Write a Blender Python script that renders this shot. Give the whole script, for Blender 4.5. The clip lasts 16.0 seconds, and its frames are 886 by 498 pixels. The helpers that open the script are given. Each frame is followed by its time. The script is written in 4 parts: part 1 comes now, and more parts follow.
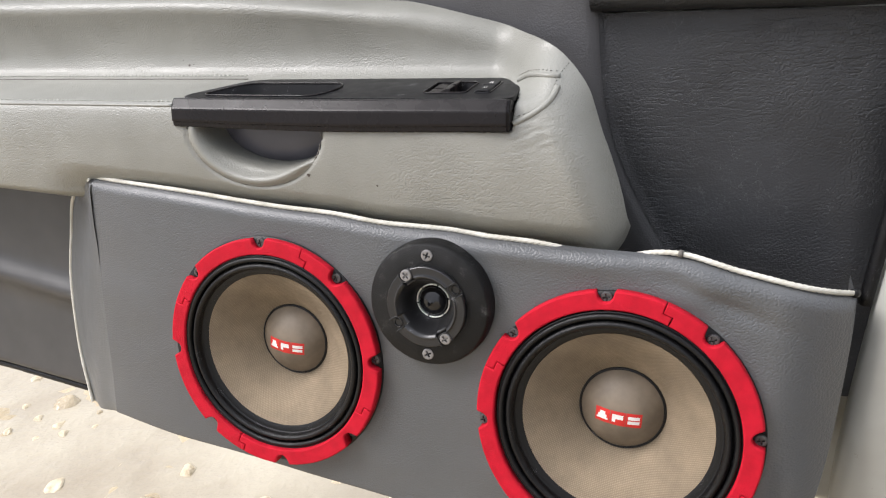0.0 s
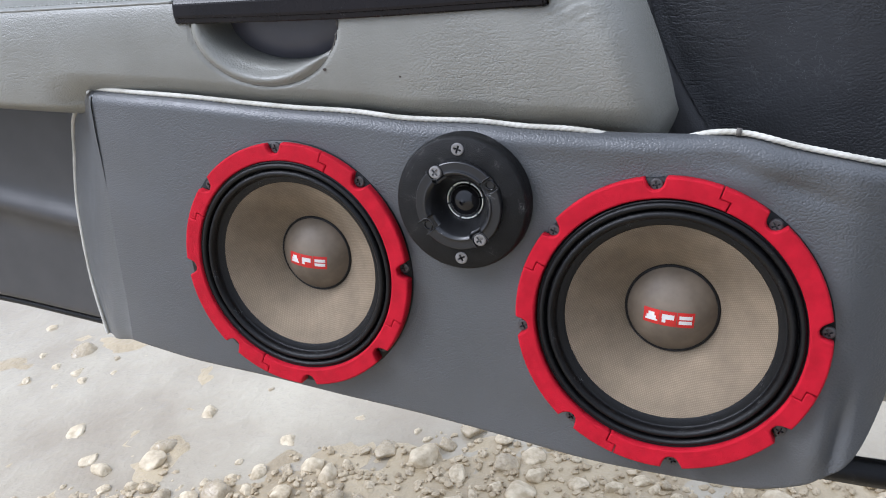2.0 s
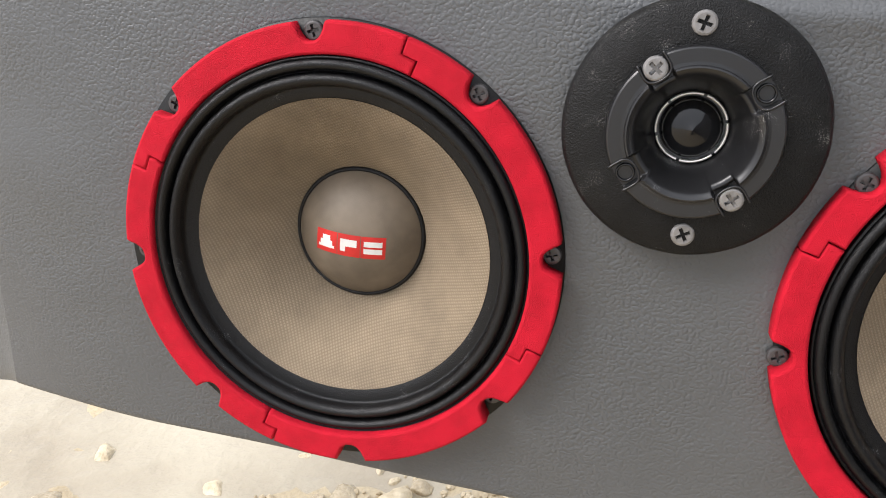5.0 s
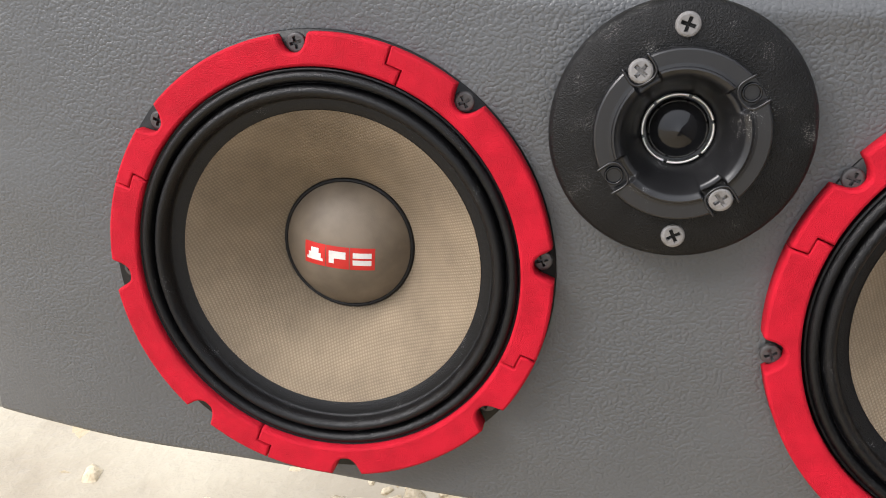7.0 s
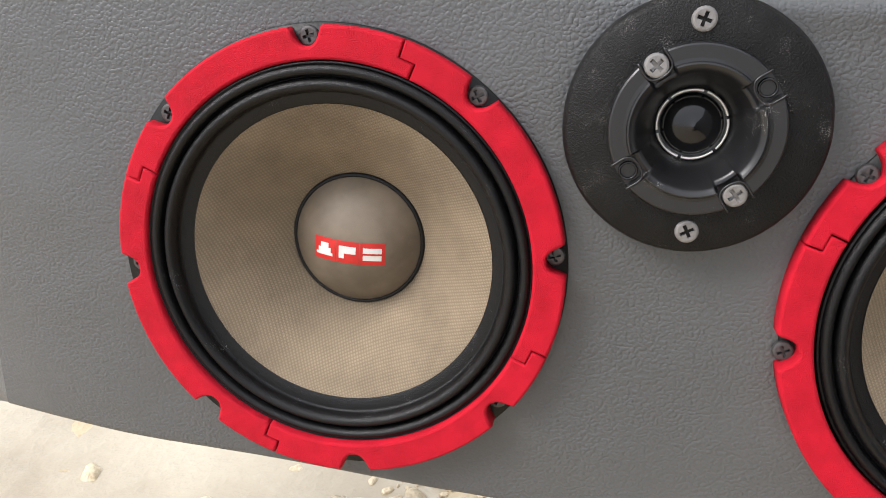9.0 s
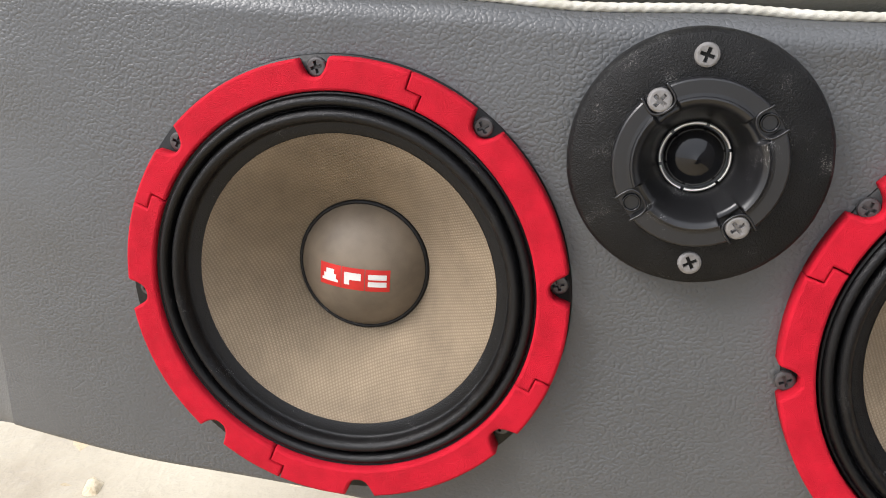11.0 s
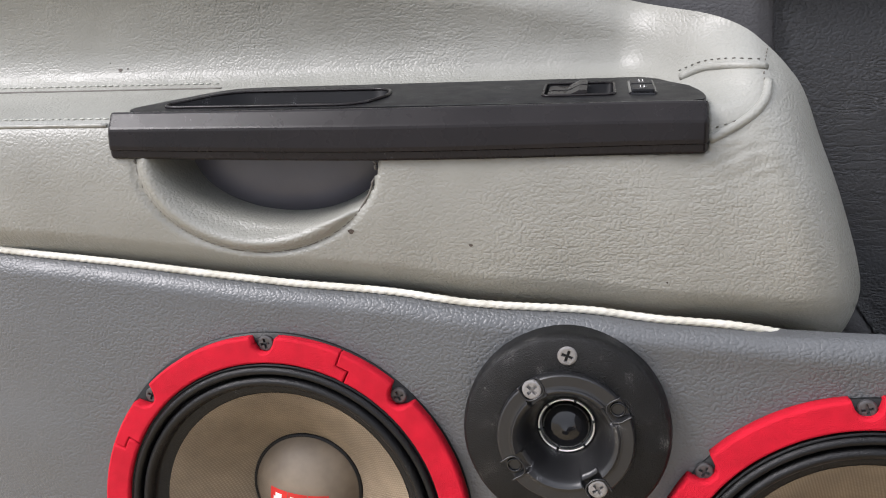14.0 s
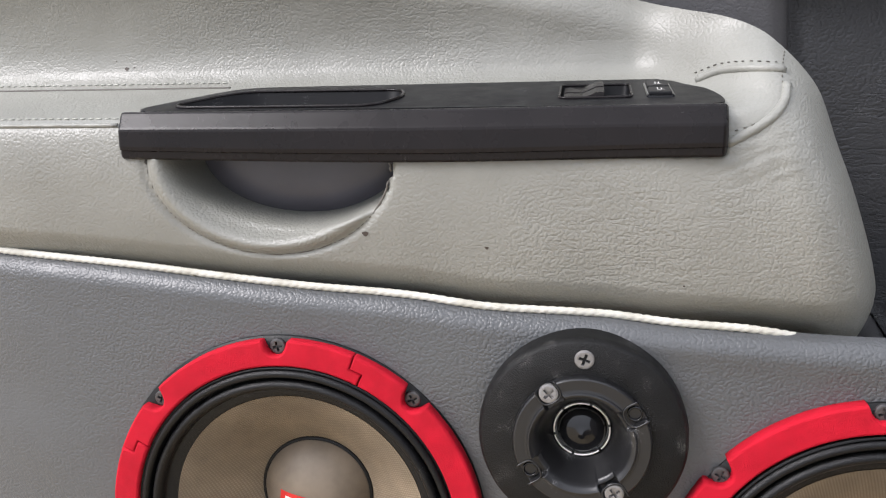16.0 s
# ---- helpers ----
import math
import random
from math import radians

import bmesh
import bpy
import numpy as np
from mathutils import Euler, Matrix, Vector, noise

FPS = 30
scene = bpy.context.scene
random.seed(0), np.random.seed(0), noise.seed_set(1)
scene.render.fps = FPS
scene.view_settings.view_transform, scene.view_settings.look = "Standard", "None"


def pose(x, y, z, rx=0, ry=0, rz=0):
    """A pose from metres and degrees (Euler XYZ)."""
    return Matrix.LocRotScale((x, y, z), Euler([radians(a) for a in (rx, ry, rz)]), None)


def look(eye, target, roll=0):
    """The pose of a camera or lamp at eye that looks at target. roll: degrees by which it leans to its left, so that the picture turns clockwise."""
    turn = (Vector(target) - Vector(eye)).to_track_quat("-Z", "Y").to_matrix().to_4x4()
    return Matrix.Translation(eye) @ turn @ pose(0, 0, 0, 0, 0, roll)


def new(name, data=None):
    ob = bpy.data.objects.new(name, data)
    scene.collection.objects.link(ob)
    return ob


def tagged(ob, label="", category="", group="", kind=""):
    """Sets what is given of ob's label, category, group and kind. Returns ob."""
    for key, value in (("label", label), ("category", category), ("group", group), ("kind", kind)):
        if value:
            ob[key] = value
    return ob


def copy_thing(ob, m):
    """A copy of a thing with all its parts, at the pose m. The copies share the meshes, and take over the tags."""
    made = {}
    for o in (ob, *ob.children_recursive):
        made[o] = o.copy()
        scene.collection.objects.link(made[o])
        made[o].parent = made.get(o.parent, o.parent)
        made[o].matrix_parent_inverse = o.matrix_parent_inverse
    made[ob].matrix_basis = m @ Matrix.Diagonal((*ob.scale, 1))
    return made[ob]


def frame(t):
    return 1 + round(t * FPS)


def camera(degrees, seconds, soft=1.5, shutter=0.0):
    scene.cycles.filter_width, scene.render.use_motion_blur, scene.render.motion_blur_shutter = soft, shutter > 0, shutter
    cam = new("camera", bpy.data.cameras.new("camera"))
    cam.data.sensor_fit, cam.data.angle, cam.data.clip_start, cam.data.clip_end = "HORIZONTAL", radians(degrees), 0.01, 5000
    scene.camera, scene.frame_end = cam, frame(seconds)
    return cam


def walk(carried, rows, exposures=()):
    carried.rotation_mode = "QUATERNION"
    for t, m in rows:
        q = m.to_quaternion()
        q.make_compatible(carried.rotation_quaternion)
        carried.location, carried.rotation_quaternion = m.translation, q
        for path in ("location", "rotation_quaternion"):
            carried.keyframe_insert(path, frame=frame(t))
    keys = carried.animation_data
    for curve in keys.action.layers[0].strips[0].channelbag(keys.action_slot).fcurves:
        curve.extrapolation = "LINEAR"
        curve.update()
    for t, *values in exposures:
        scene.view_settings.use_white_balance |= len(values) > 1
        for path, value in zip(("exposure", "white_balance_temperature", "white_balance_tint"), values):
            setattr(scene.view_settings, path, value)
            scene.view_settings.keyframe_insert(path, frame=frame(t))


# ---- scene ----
cam = camera(58.3, 16.0, 1.0, 0.3)
TILT = Matrix.Rotation(radians(-9), 4, "X")   # the door leans back a little: door space to world
PATH = [
    (0, (0.372, -0.539, 0.16), (-0.322, 1.263, -0.357), -1.2),
    (0.5, (0.358, -0.53, 0.144), (-0.356, 1.254, -0.41), -2.1),
    (1, (0.353, -0.523, 0.13), (-0.377, 1.242, -0.463), -2.8),
    (1.5, (0.344, -0.516, 0.114), (-0.391, 1.236, -0.509), -3.4),
    (2, (0.343, -0.515, 0.111), (-0.364, 1.245, -0.524), -3.4),
    (2.5, (0.325, -0.503, 0.1), (-0.317, 1.284, -0.527), -2.7),
    (2.6, (0.301, -0.473, 0.089), (-0.329, 1.321, -0.533), -2.5),
    (2.7, (0.259, -0.434, 0.071), (-0.35, 1.372, -0.538), -2.3),
    (2.8, (0.213, -0.394, 0.055), (-0.367, 1.422, -0.553), -1.9),
    (2.9, (0.174, -0.361, 0.041), (-0.381, 1.461, -0.568), -1.6),
    (3, (0.16, -0.334, 0.032), (-0.427, 1.478, -0.579), -1.7),
    (3.5, (0.135, -0.308, 0.018), (-0.338, 1.527, -0.622), -0.2),
    (4, (0.129, -0.317, 0.016), (-0.315, 1.525, -0.625), 0.1),
    (6.3, (0.131, -0.314, 0.018), (-0.258, 1.544, -0.614), -1.9),
    (6.5, (0.129, -0.314, 0.02), (-0.254, 1.545, -0.612), -2.0),
    (7, (0.126, -0.315, 0.017), (-0.259, 1.546, -0.606), -2.0),
    (7.5, (0.125, -0.315, 0.019), (-0.261, 1.548, -0.601), -2.2),
    (8, (0.125, -0.315, 0.018), (-0.269, 1.543, -0.609), -2.3),
    (8.5, (0.127, -0.313, 0.017), (-0.265, 1.546, -0.607), -2.1),
    (9, (0.12, -0.316, 0.014), (-0.259, 1.547, -0.604), -1.6),
    (11.5, (0.119, -0.317, 0.024), (-0.269, 1.557, -0.557), -1.2),
    (12, (0.123, -0.315, 0.025), (-0.27, 1.561, -0.545), -0.9),
    (12.5, (0.129, -0.34, 0.038), (-0.26, 1.549, -0.493), -0.6),
    (12.6, (0.138, -0.353, 0.053), (-0.267, 1.539, -0.454), -0.5),
    (12.7, (0.144, -0.363, 0.075), (-0.255, 1.528, -0.438), -0.6),
    (12.8, (0.149, -0.372, 0.086), (-0.227, 1.532, -0.395), -0.3),
    (12.9, (0.158, -0.373, 0.099), (-0.23, 1.531, -0.374), -0.3),
    (13, (0.162, -0.369, 0.106), (-0.236, 1.535, -0.357), -0.4),
    (13.5, (0.159, -0.367, 0.125), (-0.226, 1.549, -0.301), -0.8),
    (14, (0.167, -0.362, 0.124), (-0.211, 1.562, -0.274), -1.2),
    (14.5, (0.166, -0.358, 0.121), (-0.194, 1.57, -0.274), -1.3),
    (15, (0.16, -0.359, 0.117), (-0.193, 1.568, -0.283), -1.2),
    (15.5, (0.156, -0.358, 0.115), (-0.194, 1.568, -0.294), -1.1),
    (16, (0.154, -0.361, 0.126), (-0.197, 1.566, -0.278), -0.9),
]
EXPOSURES = [(0, 0.15, 6350, 14), (1.0, 0.08, 6250, 14), (1.9, -0.14, 5650, 14), (2.5, -0.2, 5450, 14), (3.0, -0.02, 5800, 14), (3.5, 0.12, 6350, 13), (7.0, 0.18, 6400, 13), (12.2, 0.2, 6350, 13), (14.0, 0.2, 6250, 15), (16, 0.2, 6250, 15)]
walk(cam, [(t, TILT @ look(eye, target, roll)) for t, eye, target, roll in PATH], EXPOSURES)

# ---- light: overcast day ----
world = bpy.data.worlds.new("sky")
scene.world = world
world.use_nodes = True
wn = world.node_tree.nodes
sky = wn.new("ShaderNodeTexSky")
sky.sky_type = "NISHITA"
sky.sun_disc = False
sky.sun_elevation, sky.sun_rotation = radians(47), radians(242)
sky.air_density, sky.dust_density = 1.0, 3.0
mix = wn.new("ShaderNodeMixRGB")
mix.inputs[0].default_value = 0.8
mix.inputs[2].default_value = (13.0, 13.5, 14.1, 1)     # cloud cover
world.node_tree.links.new(sky.outputs[0], mix.inputs[1])
# an overcast sky is brighter overhead than at the horizon
up = wn.new("ShaderNodeSeparateXYZ")
world.node_tree.links.new(wn.new("ShaderNodeTexCoord").outputs["Generated"], up.inputs[0])
rise = wn.new("ShaderNodeMapRange")
rise.inputs[3].default_value, rise.inputs[4].default_value = 0.72, 1.15
world.node_tree.links.new(up.outputs[2], rise.inputs[0])
dome = wn.new("ShaderNodeVectorMath")
dome.operation = "SCALE"
world.node_tree.links.new(mix.outputs[0], dome.inputs[0])
world.node_tree.links.new(rise.outputs[0], dome.inputs["Scale"])
world.node_tree.links.new(dome.outputs[0], wn["Background"].inputs[0])
wn["Background"].inputs[1].default_value = 0.12
sun = new("sun", bpy.data.lights.new("sun", "SUN"))
sun.data.energy, sun.data.angle, sun.data.color = 3.2, radians(26), (1.0, 0.97, 0.93)
sun.matrix_world = look((-3.0, -1.6, 3.7), (0, 0, 0))


# ---- materials ----
def tree(name):
    m = bpy.data.materials.new(name)
    m.use_nodes = True
    return m, m.node_tree.nodes, m.node_tree.links


def ramp(n, l, fac, stops):
    r = n.new("ShaderNodeValToRGB")
    while len(r.color_ramp.elements) < len(stops):
        r.color_ramp.elements.new(0.5)
    for e, (p, c) in zip(r.color_ramp.elements, stops):
        e.position, e.color = p, (*c, 1) if len(c) == 3 else c
    l.new(fac, r.inputs[0])
    return r.outputs[0]


def noise_tex(n, l, vec, scale, detail=4, rough=0.55):
    t = n.new("ShaderNodeTexNoise")
    t.inputs["Scale"].default_value, t.inputs["Detail"].default_value, t.inputs["Roughness"].default_value = scale, detail, rough
    l.new(vec, t.inputs["Vector"])
    return t


def bumped(n, l, height, strength, distance, normal=None):
    b = n.new("ShaderNodeBump")
    b.inputs["Strength"].default_value, b.inputs["Distance"].default_value = strength, distance
    l.new(height, b.inputs["Height"])
    if normal:
        l.new(normal, b.inputs["Normal"])
    return b.outputs[0]


def surface(name, base, rough, other=None, patch=14, metal=0.0, fine=(900, 0.3, 0.0004), rough_var=0.12, specks=None, spec=0.5):
    """A plain solid with patches of a second colour, fine relief and uneven gloss. specks: colour and amount of dust grains."""
    m, n, l = tree(name)
    p = n["Principled BSDF"]
    co = n.new("ShaderNodeTexCoord").outputs["Object"]
    big = noise_tex(n, l, co, patch, 5)
    other = other or tuple(c * 0.8 for c in base)
    col = ramp(n, l, big.outputs["Fac"], [(0.35, other), (0.65, base)])
    if specks:
        v = n.new("ShaderNodeTexNoise")
        v.inputs["Scale"].default_value, v.inputs["Detail"].default_value = 2600, 1
        l.new(co, v.inputs["Vector"])
        near = noise_tex(n, l, co, 60, 3)
        mul = n.new("ShaderNodeMath")
        mul.operation = "MULTIPLY"
        l.new(v.outputs["Fac"], mul.inputs[0])
        l.new(near.outputs["Fac"], mul.inputs[1])
        f = ramp(n, l, mul.outputs[0], [(specks[1], (0, 0, 0)), (specks[1] + 0.03, (1, 1, 1))])
        mx = n.new("ShaderNodeMixRGB")
        l.new(f, mx.inputs[0])
        l.new(col, mx.inputs[1])
        mx.inputs[2].default_value = (*specks[0], 1)
        col = mx.outputs[0]
    l.new(col, p.inputs["Base Color"])
    small = noise_tex(n, l, co, fine[0], 3)
    l.new(bumped(n, l, small.outputs["Fac"], fine[1], fine[2]), p.inputs["Normal"])
    mr = n.new("ShaderNodeMapRange")
    mr.inputs[3].default_value, mr.inputs[4].default_value = rough - rough_var, rough + rough_var
    l.new(noise_tex(n, l, co, patch * 3, 6).outputs["Fac"], mr.inputs[0])
    l.new(mr.outputs[0], p.inputs["Roughness"])
    p.inputs["Metallic"].default_value = metal
    p.inputs["Specular IOR Level"].default_value = spec
    return m


def hide(name, base, other, rough, cell=420, depth=0.0005, strength=0.6, wrinkle=28, wrinkle_depth=0.003, stain=None, spec=0.5, even=0.35, folds=0.0, scuffs=None):
    """Leather or vinyl: soft pebbles of uneven size, drawn-out creases, slow wrinkles, blotches, a few stains or scuffs.
    even: relief left where the cover is stretched smooth; folds: depth of the fine pulled folds."""
    m, n, l = tree(name)
    p = n["Principled BSDF"]
    co = n.new("ShaderNodeTexCoord").outputs["Object"]

    def stretched(scale, turn):
        q = n.new("ShaderNodeMapping")
        q.inputs["Scale"].default_value = scale
        q.inputs["Rotation"].default_value = (0, turn, 0)
        l.new(co, q.inputs["Vector"])
        return q.outputs[0]

    def maths(op, a, b):
        q = n.new("ShaderNodeMath")
        q.operation = op
        for i, e in enumerate((a, b)):
            if isinstance(e, float):
                q.inputs[i].default_value = e
            else:
                l.new(e, q.inputs[i])
        return q.outputs[0]

    warp = noise_tex(n, l, co, 210, 2)
    add = n.new("ShaderNodeVectorMath")
    add.operation = "MULTIPLY_ADD"
    add.inputs[1].default_value = (0.0022, 0.0022, 0.0022)
    l.new(warp.outputs["Color"], add.inputs[0])
    l.new(stretched((1.0, 1.0, 1.12), 0.6), add.inputs[2])
    cells = n.new("ShaderNodeTexVoronoi")
    cells.feature = "SMOOTH_F1"
    cells.inputs["Scale"].default_value, cells.inputs["Smoothness"].default_value = cell, 0.2
    l.new(add.outputs[0], cells.inputs["Vector"])
    pebble = ramp(n, l, cells.outputs["Distance"], [(0.12, (1, 1, 1)), (0.45, (0.7, 0.7, 0.7)), (0.72, (0, 0, 0))])
    crease = noise_tex(n, l, stretched((0.85, 1.0, 1.1), -0.6), cell * 1.6, 2, 0.5).outputs["Fac"]
    grain = maths("ADD", pebble, maths("MULTIPLY", crease, 0.4))
    patchy = noise_tex(n, l, co, 13, 3)
    soft = ramp(n, l, patchy.outputs["Fac"], [(0.34, (even, even, even)), (0.62, (1, 1, 1))])
    wr = noise_tex(n, l, co, wrinkle, 3, 0.5)
    nrm = bumped(n, l, wr.outputs["Fac"], 0.35, wrinkle_depth)
    if folds:
        pull = noise_tex(n, l, stretched((0.55, 1.0, 2.6), 0.35), 62, 4, 0.62).outputs["Fac"]
        ridge = maths("ABSOLUTE", maths("SUBTRACT", pull, 0.5), 0.0)
        where = ramp(n, l, noise_tex(n, l, co, 11, 2).outputs["Fac"], [(0.42, (0, 0, 0)), (0.66, (1, 1, 1))])
        nrm = bumped(n, l, maths("MULTIPLY", ramp(n, l, ridge, [(0.0, (0, 0, 0)), (0.06, (1, 1, 1))]), where), 0.5, folds, nrm)
    l.new(bumped(n, l, maths("MULTIPLY", grain, soft), strength, depth, nrm), p.inputs["Normal"])
    blot = noise_tex(n, l, co, 9, 6, 0.6)
    col = ramp(n, l, blot.outputs["Fac"], [(0.32, other), (0.68, base)])
    if stain:
        sp = noise_tex(n, l, co, 55, 2)
        f = ramp(n, l, sp.outputs["Fac"], [(0.79, (0, 0, 0)), (0.83, (0.8, 0.8, 0.8))])
        mx = n.new("ShaderNodeMixRGB")
        l.new(f, mx.inputs[0])
        l.new(col, mx.inputs[1])
        mx.inputs[2].default_value = (*stain, 1)
        col = mx.outputs[0]
    if scuffs:
        # pale dust grains and thin dry scratches
        dust = ramp(n, l, maths("MULTIPLY", noise_tex(n, l, co, 900, 1).outputs["Fac"], noise_tex(n, l, co, 45, 3).outputs["Fac"]), [(0.43, (0, 0, 0)), (0.47, (0.7, 0.7, 0.7))])
        line = maths("ABSOLUTE", maths("SUBTRACT", noise_tex(n, l, stretched((1.0, 1.0, 0.8), 0.6), 26, 5, 0.7).outputs["Fac"], 0.5), 0.0)
        thin = maths("MULTIPLY", ramp(n, l, line, [(0.0, (0.5, 0.5, 0.5)), (0.006, (0, 0, 0))]), ramp(n, l, noise_tex(n, l, co, 17, 2).outputs["Fac"], [(0.45, (0, 0, 0)), (0.6, (1, 1, 1))]))
        mx = n.new("ShaderNodeMixRGB")
        l.new(maths("MAXIMUM", dust, thin), mx.inputs[0])
        l.new(col, mx.inputs[1])
        mx.inputs[2].default_value = (*scuffs, 1)
        col = mx.outputs[0]
    l.new(col, p.inputs["Base Color"])
    mr = n.new("ShaderNodeMapRange")
    mr.inputs[3].default_value, mr.inputs[4].default_value = rough - 0.08, rough + 0.1
    l.new(noise_tex(n, l, co, 35, 5).outputs["Fac"], mr.inputs[0])
    l.new(mr.outputs[0], p.inputs["Roughness"])
    p.inputs["Specular IOR Level"].default_value = spec
    return m


def cloth(name, base, other, scale=1150):
    """Woven cone cloth: two crossed sets of threads, with dusty blotches."""
    m, n, l = tree(name)
    p = n["Principled BSDF"]
    co = n.new("ShaderNodeTexCoord").outputs["Object"]
    waves = []
    for axis, turn in (("X", 0.35), ("Z", 0.35)):
        mp = n.new("ShaderNodeMapping")
        mp.inputs["Rotation"].default_value = (0, turn, 0)
        l.new(co, mp.inputs["Vector"])
        w = n.new("ShaderNodeTexWave")
        w.bands_direction = axis
        w.inputs["Scale"].default_value, w.inputs["Distortion"].default_value = scale / 6.283 * 1.0, 1.0
        w.inputs["Detail Scale"].default_value = 3.0
        l.new(mp.outputs[0], w.inputs["Vector"])
        waves.append(w.outputs["Fac"])
    mul = n.new("ShaderNodeMath")
    mul.operation = "MULTIPLY"
    l.new(waves[0], mul.inputs[0])
    l.new(waves[1], mul.inputs[1])
    l.new(bumped(n, l, mul.outputs[0], 0.4, 0.0005), p.inputs["Normal"])
    blot = noise_tex(n, l, co, 22, 6, 0.62)
    col = ramp(n, l, blot.outputs["Fac"], [(0.3, other), (0.7, base)])
    dk = n.new("ShaderNodeMixRGB")
    dk.blend_type = "MULTIPLY"
    dk.inputs[0].default_value = 0.42
    l.new(col, dk.inputs[1])
    l.new(ramp(n, l, mul.outputs[0], [(0.0, (0.42, 0.39, 0.36)), (0.45, (1.1, 1.1, 1.1))]), dk.inputs[2])
    l.new(dk.outputs[0], p.inputs["Base Color"])
    p.inputs["Roughness"].default_value = 0.85
    p.inputs["Specular IOR Level"].default_value = 0.3
    return m


LEATHER = hide("grey_leather", (0.270, 0.268, 0.238), (0.210, 0.208, 0.183), 0.38, cell=600, depth=0.0005, strength=0.42, wrinkle_depth=0.003, stain=(0.06, 0.05, 0.04), even=0.3, folds=0.0003)
VINYL = hide("slate_vinyl", (0.084, 0.087, 0.089), (0.072, 0.075, 0.077), 0.40, cell=600, depth=0.0006, strength=0.42, wrinkle=16, wrinkle_depth=0.004, spec=0.7, even=0.45)
TRIM = hide("charcoal_trim", (0.070, 0.069, 0.071), (0.053, 0.052, 0.054), 0.48, cell=600, depth=0.0005, strength=0.35, spec=0.4)
STAIN = surface("brown_stain", (0.06, 0.045, 0.035), 0.6, patch=300)
BLACK_TRIM = hide("black_trim_panel", (0.024, 0.025, 0.027), (0.015, 0.0155, 0.017), 0.45, cell=560, depth=0.0006, strength=0.45, spec=0.5, folds=0.0008, scuffs=(0.09, 0.09, 0.093))
LOWER = surface("grey_lower_plastic", (0.07, 0.068, 0.067), 0.5, fine=(1400, 0.25, 0.0003))
ARM = surface("dark_satin_plastic", (0.010, 0.0076, 0.0076), 0.28, (0.006, 0.0045, 0.0045), spec=0.24, patch=25, fine=(1800, 0.08, 0.0002), specks=((0.2, 0.2, 0.2), 0.47))
CUP = surface("slate_satin_plastic", (0.085, 0.083, 0.096), 0.35, (0.066, 0.064, 0.075), patch=25, fine=(1800, 0.08, 0.0002))
ARM_TOP = surface("black_plastic", (0.007, 0.007, 0.008), 0.40, spec=0.16, patch=30, fine=(2200, 0.25, 0.0002), specks=((0.3, 0.3, 0.3), 0.43))
RED = surface("red_foam", (0.55, 0.007, 0.024), 0.7, (0.44, 0.005, 0.018), patch=90, fine=(2400, 0.9, 0.0006), spec=0.2)
RUBBER = surface("black_rubber", (0.005, 0.005, 0.0055), 0.34, spec=0.3, patch=40, fine=(1700, 0.6, 0.0005), specks=((0.2, 0.2, 0.2), 0.44))
STEEL_BLACK = surface("black_steel", (0.005, 0.005, 0.005), 0.45, patch=60, spec=0.3)
CLOTH = cloth("tan_cone_cloth", (0.305, 0.241, 0.165), (0.175, 0.138, 0.096), 1500)
CAP = surface("tan_cap_paper", (0.195, 0.155, 0.112), 0.52, (0.125, 0.098, 0.07), patch=45, fine=(1800, 0.3, 0.0003))
LOGO_RED = surface("printed_red", (0.60, 0.02, 0.015), 0.5, patch=120, fine=(1800, 0.2, 0.0002))
LOGO_WHITE = surface("printed_white", (0.8, 0.78, 0.75), 0.5, patch=120, fine=(1800, 0.2, 0.0002))
SCREW = surface("dark_zinc", (0.10, 0.095, 0.095), 0.42, patch=200, metal=0.6)
SCREW_PALE = surface("pale_zinc", (0.30, 0.29, 0.285), 0.45, (0.2, 0.19, 0.18), patch=250, metal=0.5)
MDF = surface("black_painted_board", (0.006, 0.006, 0.006), 0.5, (0.003, 0.003, 0.003), spec=0.28, patch=60, fine=(1500, 0.8, 0.0006), specks=((0.16, 0.155, 0.145), 0.40))
HORN = surface("matt_black_plastic", (0.011, 0.011, 0.012), 0.34, spec=0.55, patch=60, fine=(2500, 0.15, 0.0002), specks=((0.25, 0.25, 0.25), 0.42))
GLOSS = surface("gloss_black", (0.006, 0.006, 0.007), 0.12, patch=80, fine=(900, 0.02, 0.0001), rough_var=0.04)
SILVER = surface("silver_ring", (0.92, 0.90, 0.85), 0.42, patch=150, metal=0.9)
CORD = surface("white_cord", (0.68, 0.66, 0.59), 0.8, (0.50, 0.48, 0.41), patch=60, fine=(1800, 0.5, 0.0006))
THREAD = surface("pale_thread", (0.46, 0.46, 0.41), 0.7, patch=100)
THREAD_DARK = surface("dark_thread", (0.12, 0.11, 0.095), 0.7, patch=100)
PAINT = surface("silver_grey_paint", (0.40, 0.40, 0.37), 0.32, (0.34, 0.335, 0.30), patch=10, fine=(300, 0.05, 0.0003))
STONE = surface("pale_limestone", (0.70, 0.60, 0.43), 0.55, (0.46, 0.37, 0.24), patch=1.6, fine=(5, 0.6, 0.004), spec=0.4)
GRIT = surface("pale_grit", (0.56, 0.465, 0.32), 0.65, (0.36, 0.285, 0.18), patch=30, fine=(160, 0.5, 0.003), spec=0.4)
WET_STONE = surface("wet_limestone", (0.48, 0.395, 0.265), 0.28, (0.33, 0.265, 0.17), patch=1.6, fine=(5, 0.5, 0.004))
MUD = surface("wet_mud", (0.48, 0.39, 0.25), 0.35, (0.33, 0.26, 0.16), patch=5, fine=(60, 0.6, 0.01), rough_var=0.2)


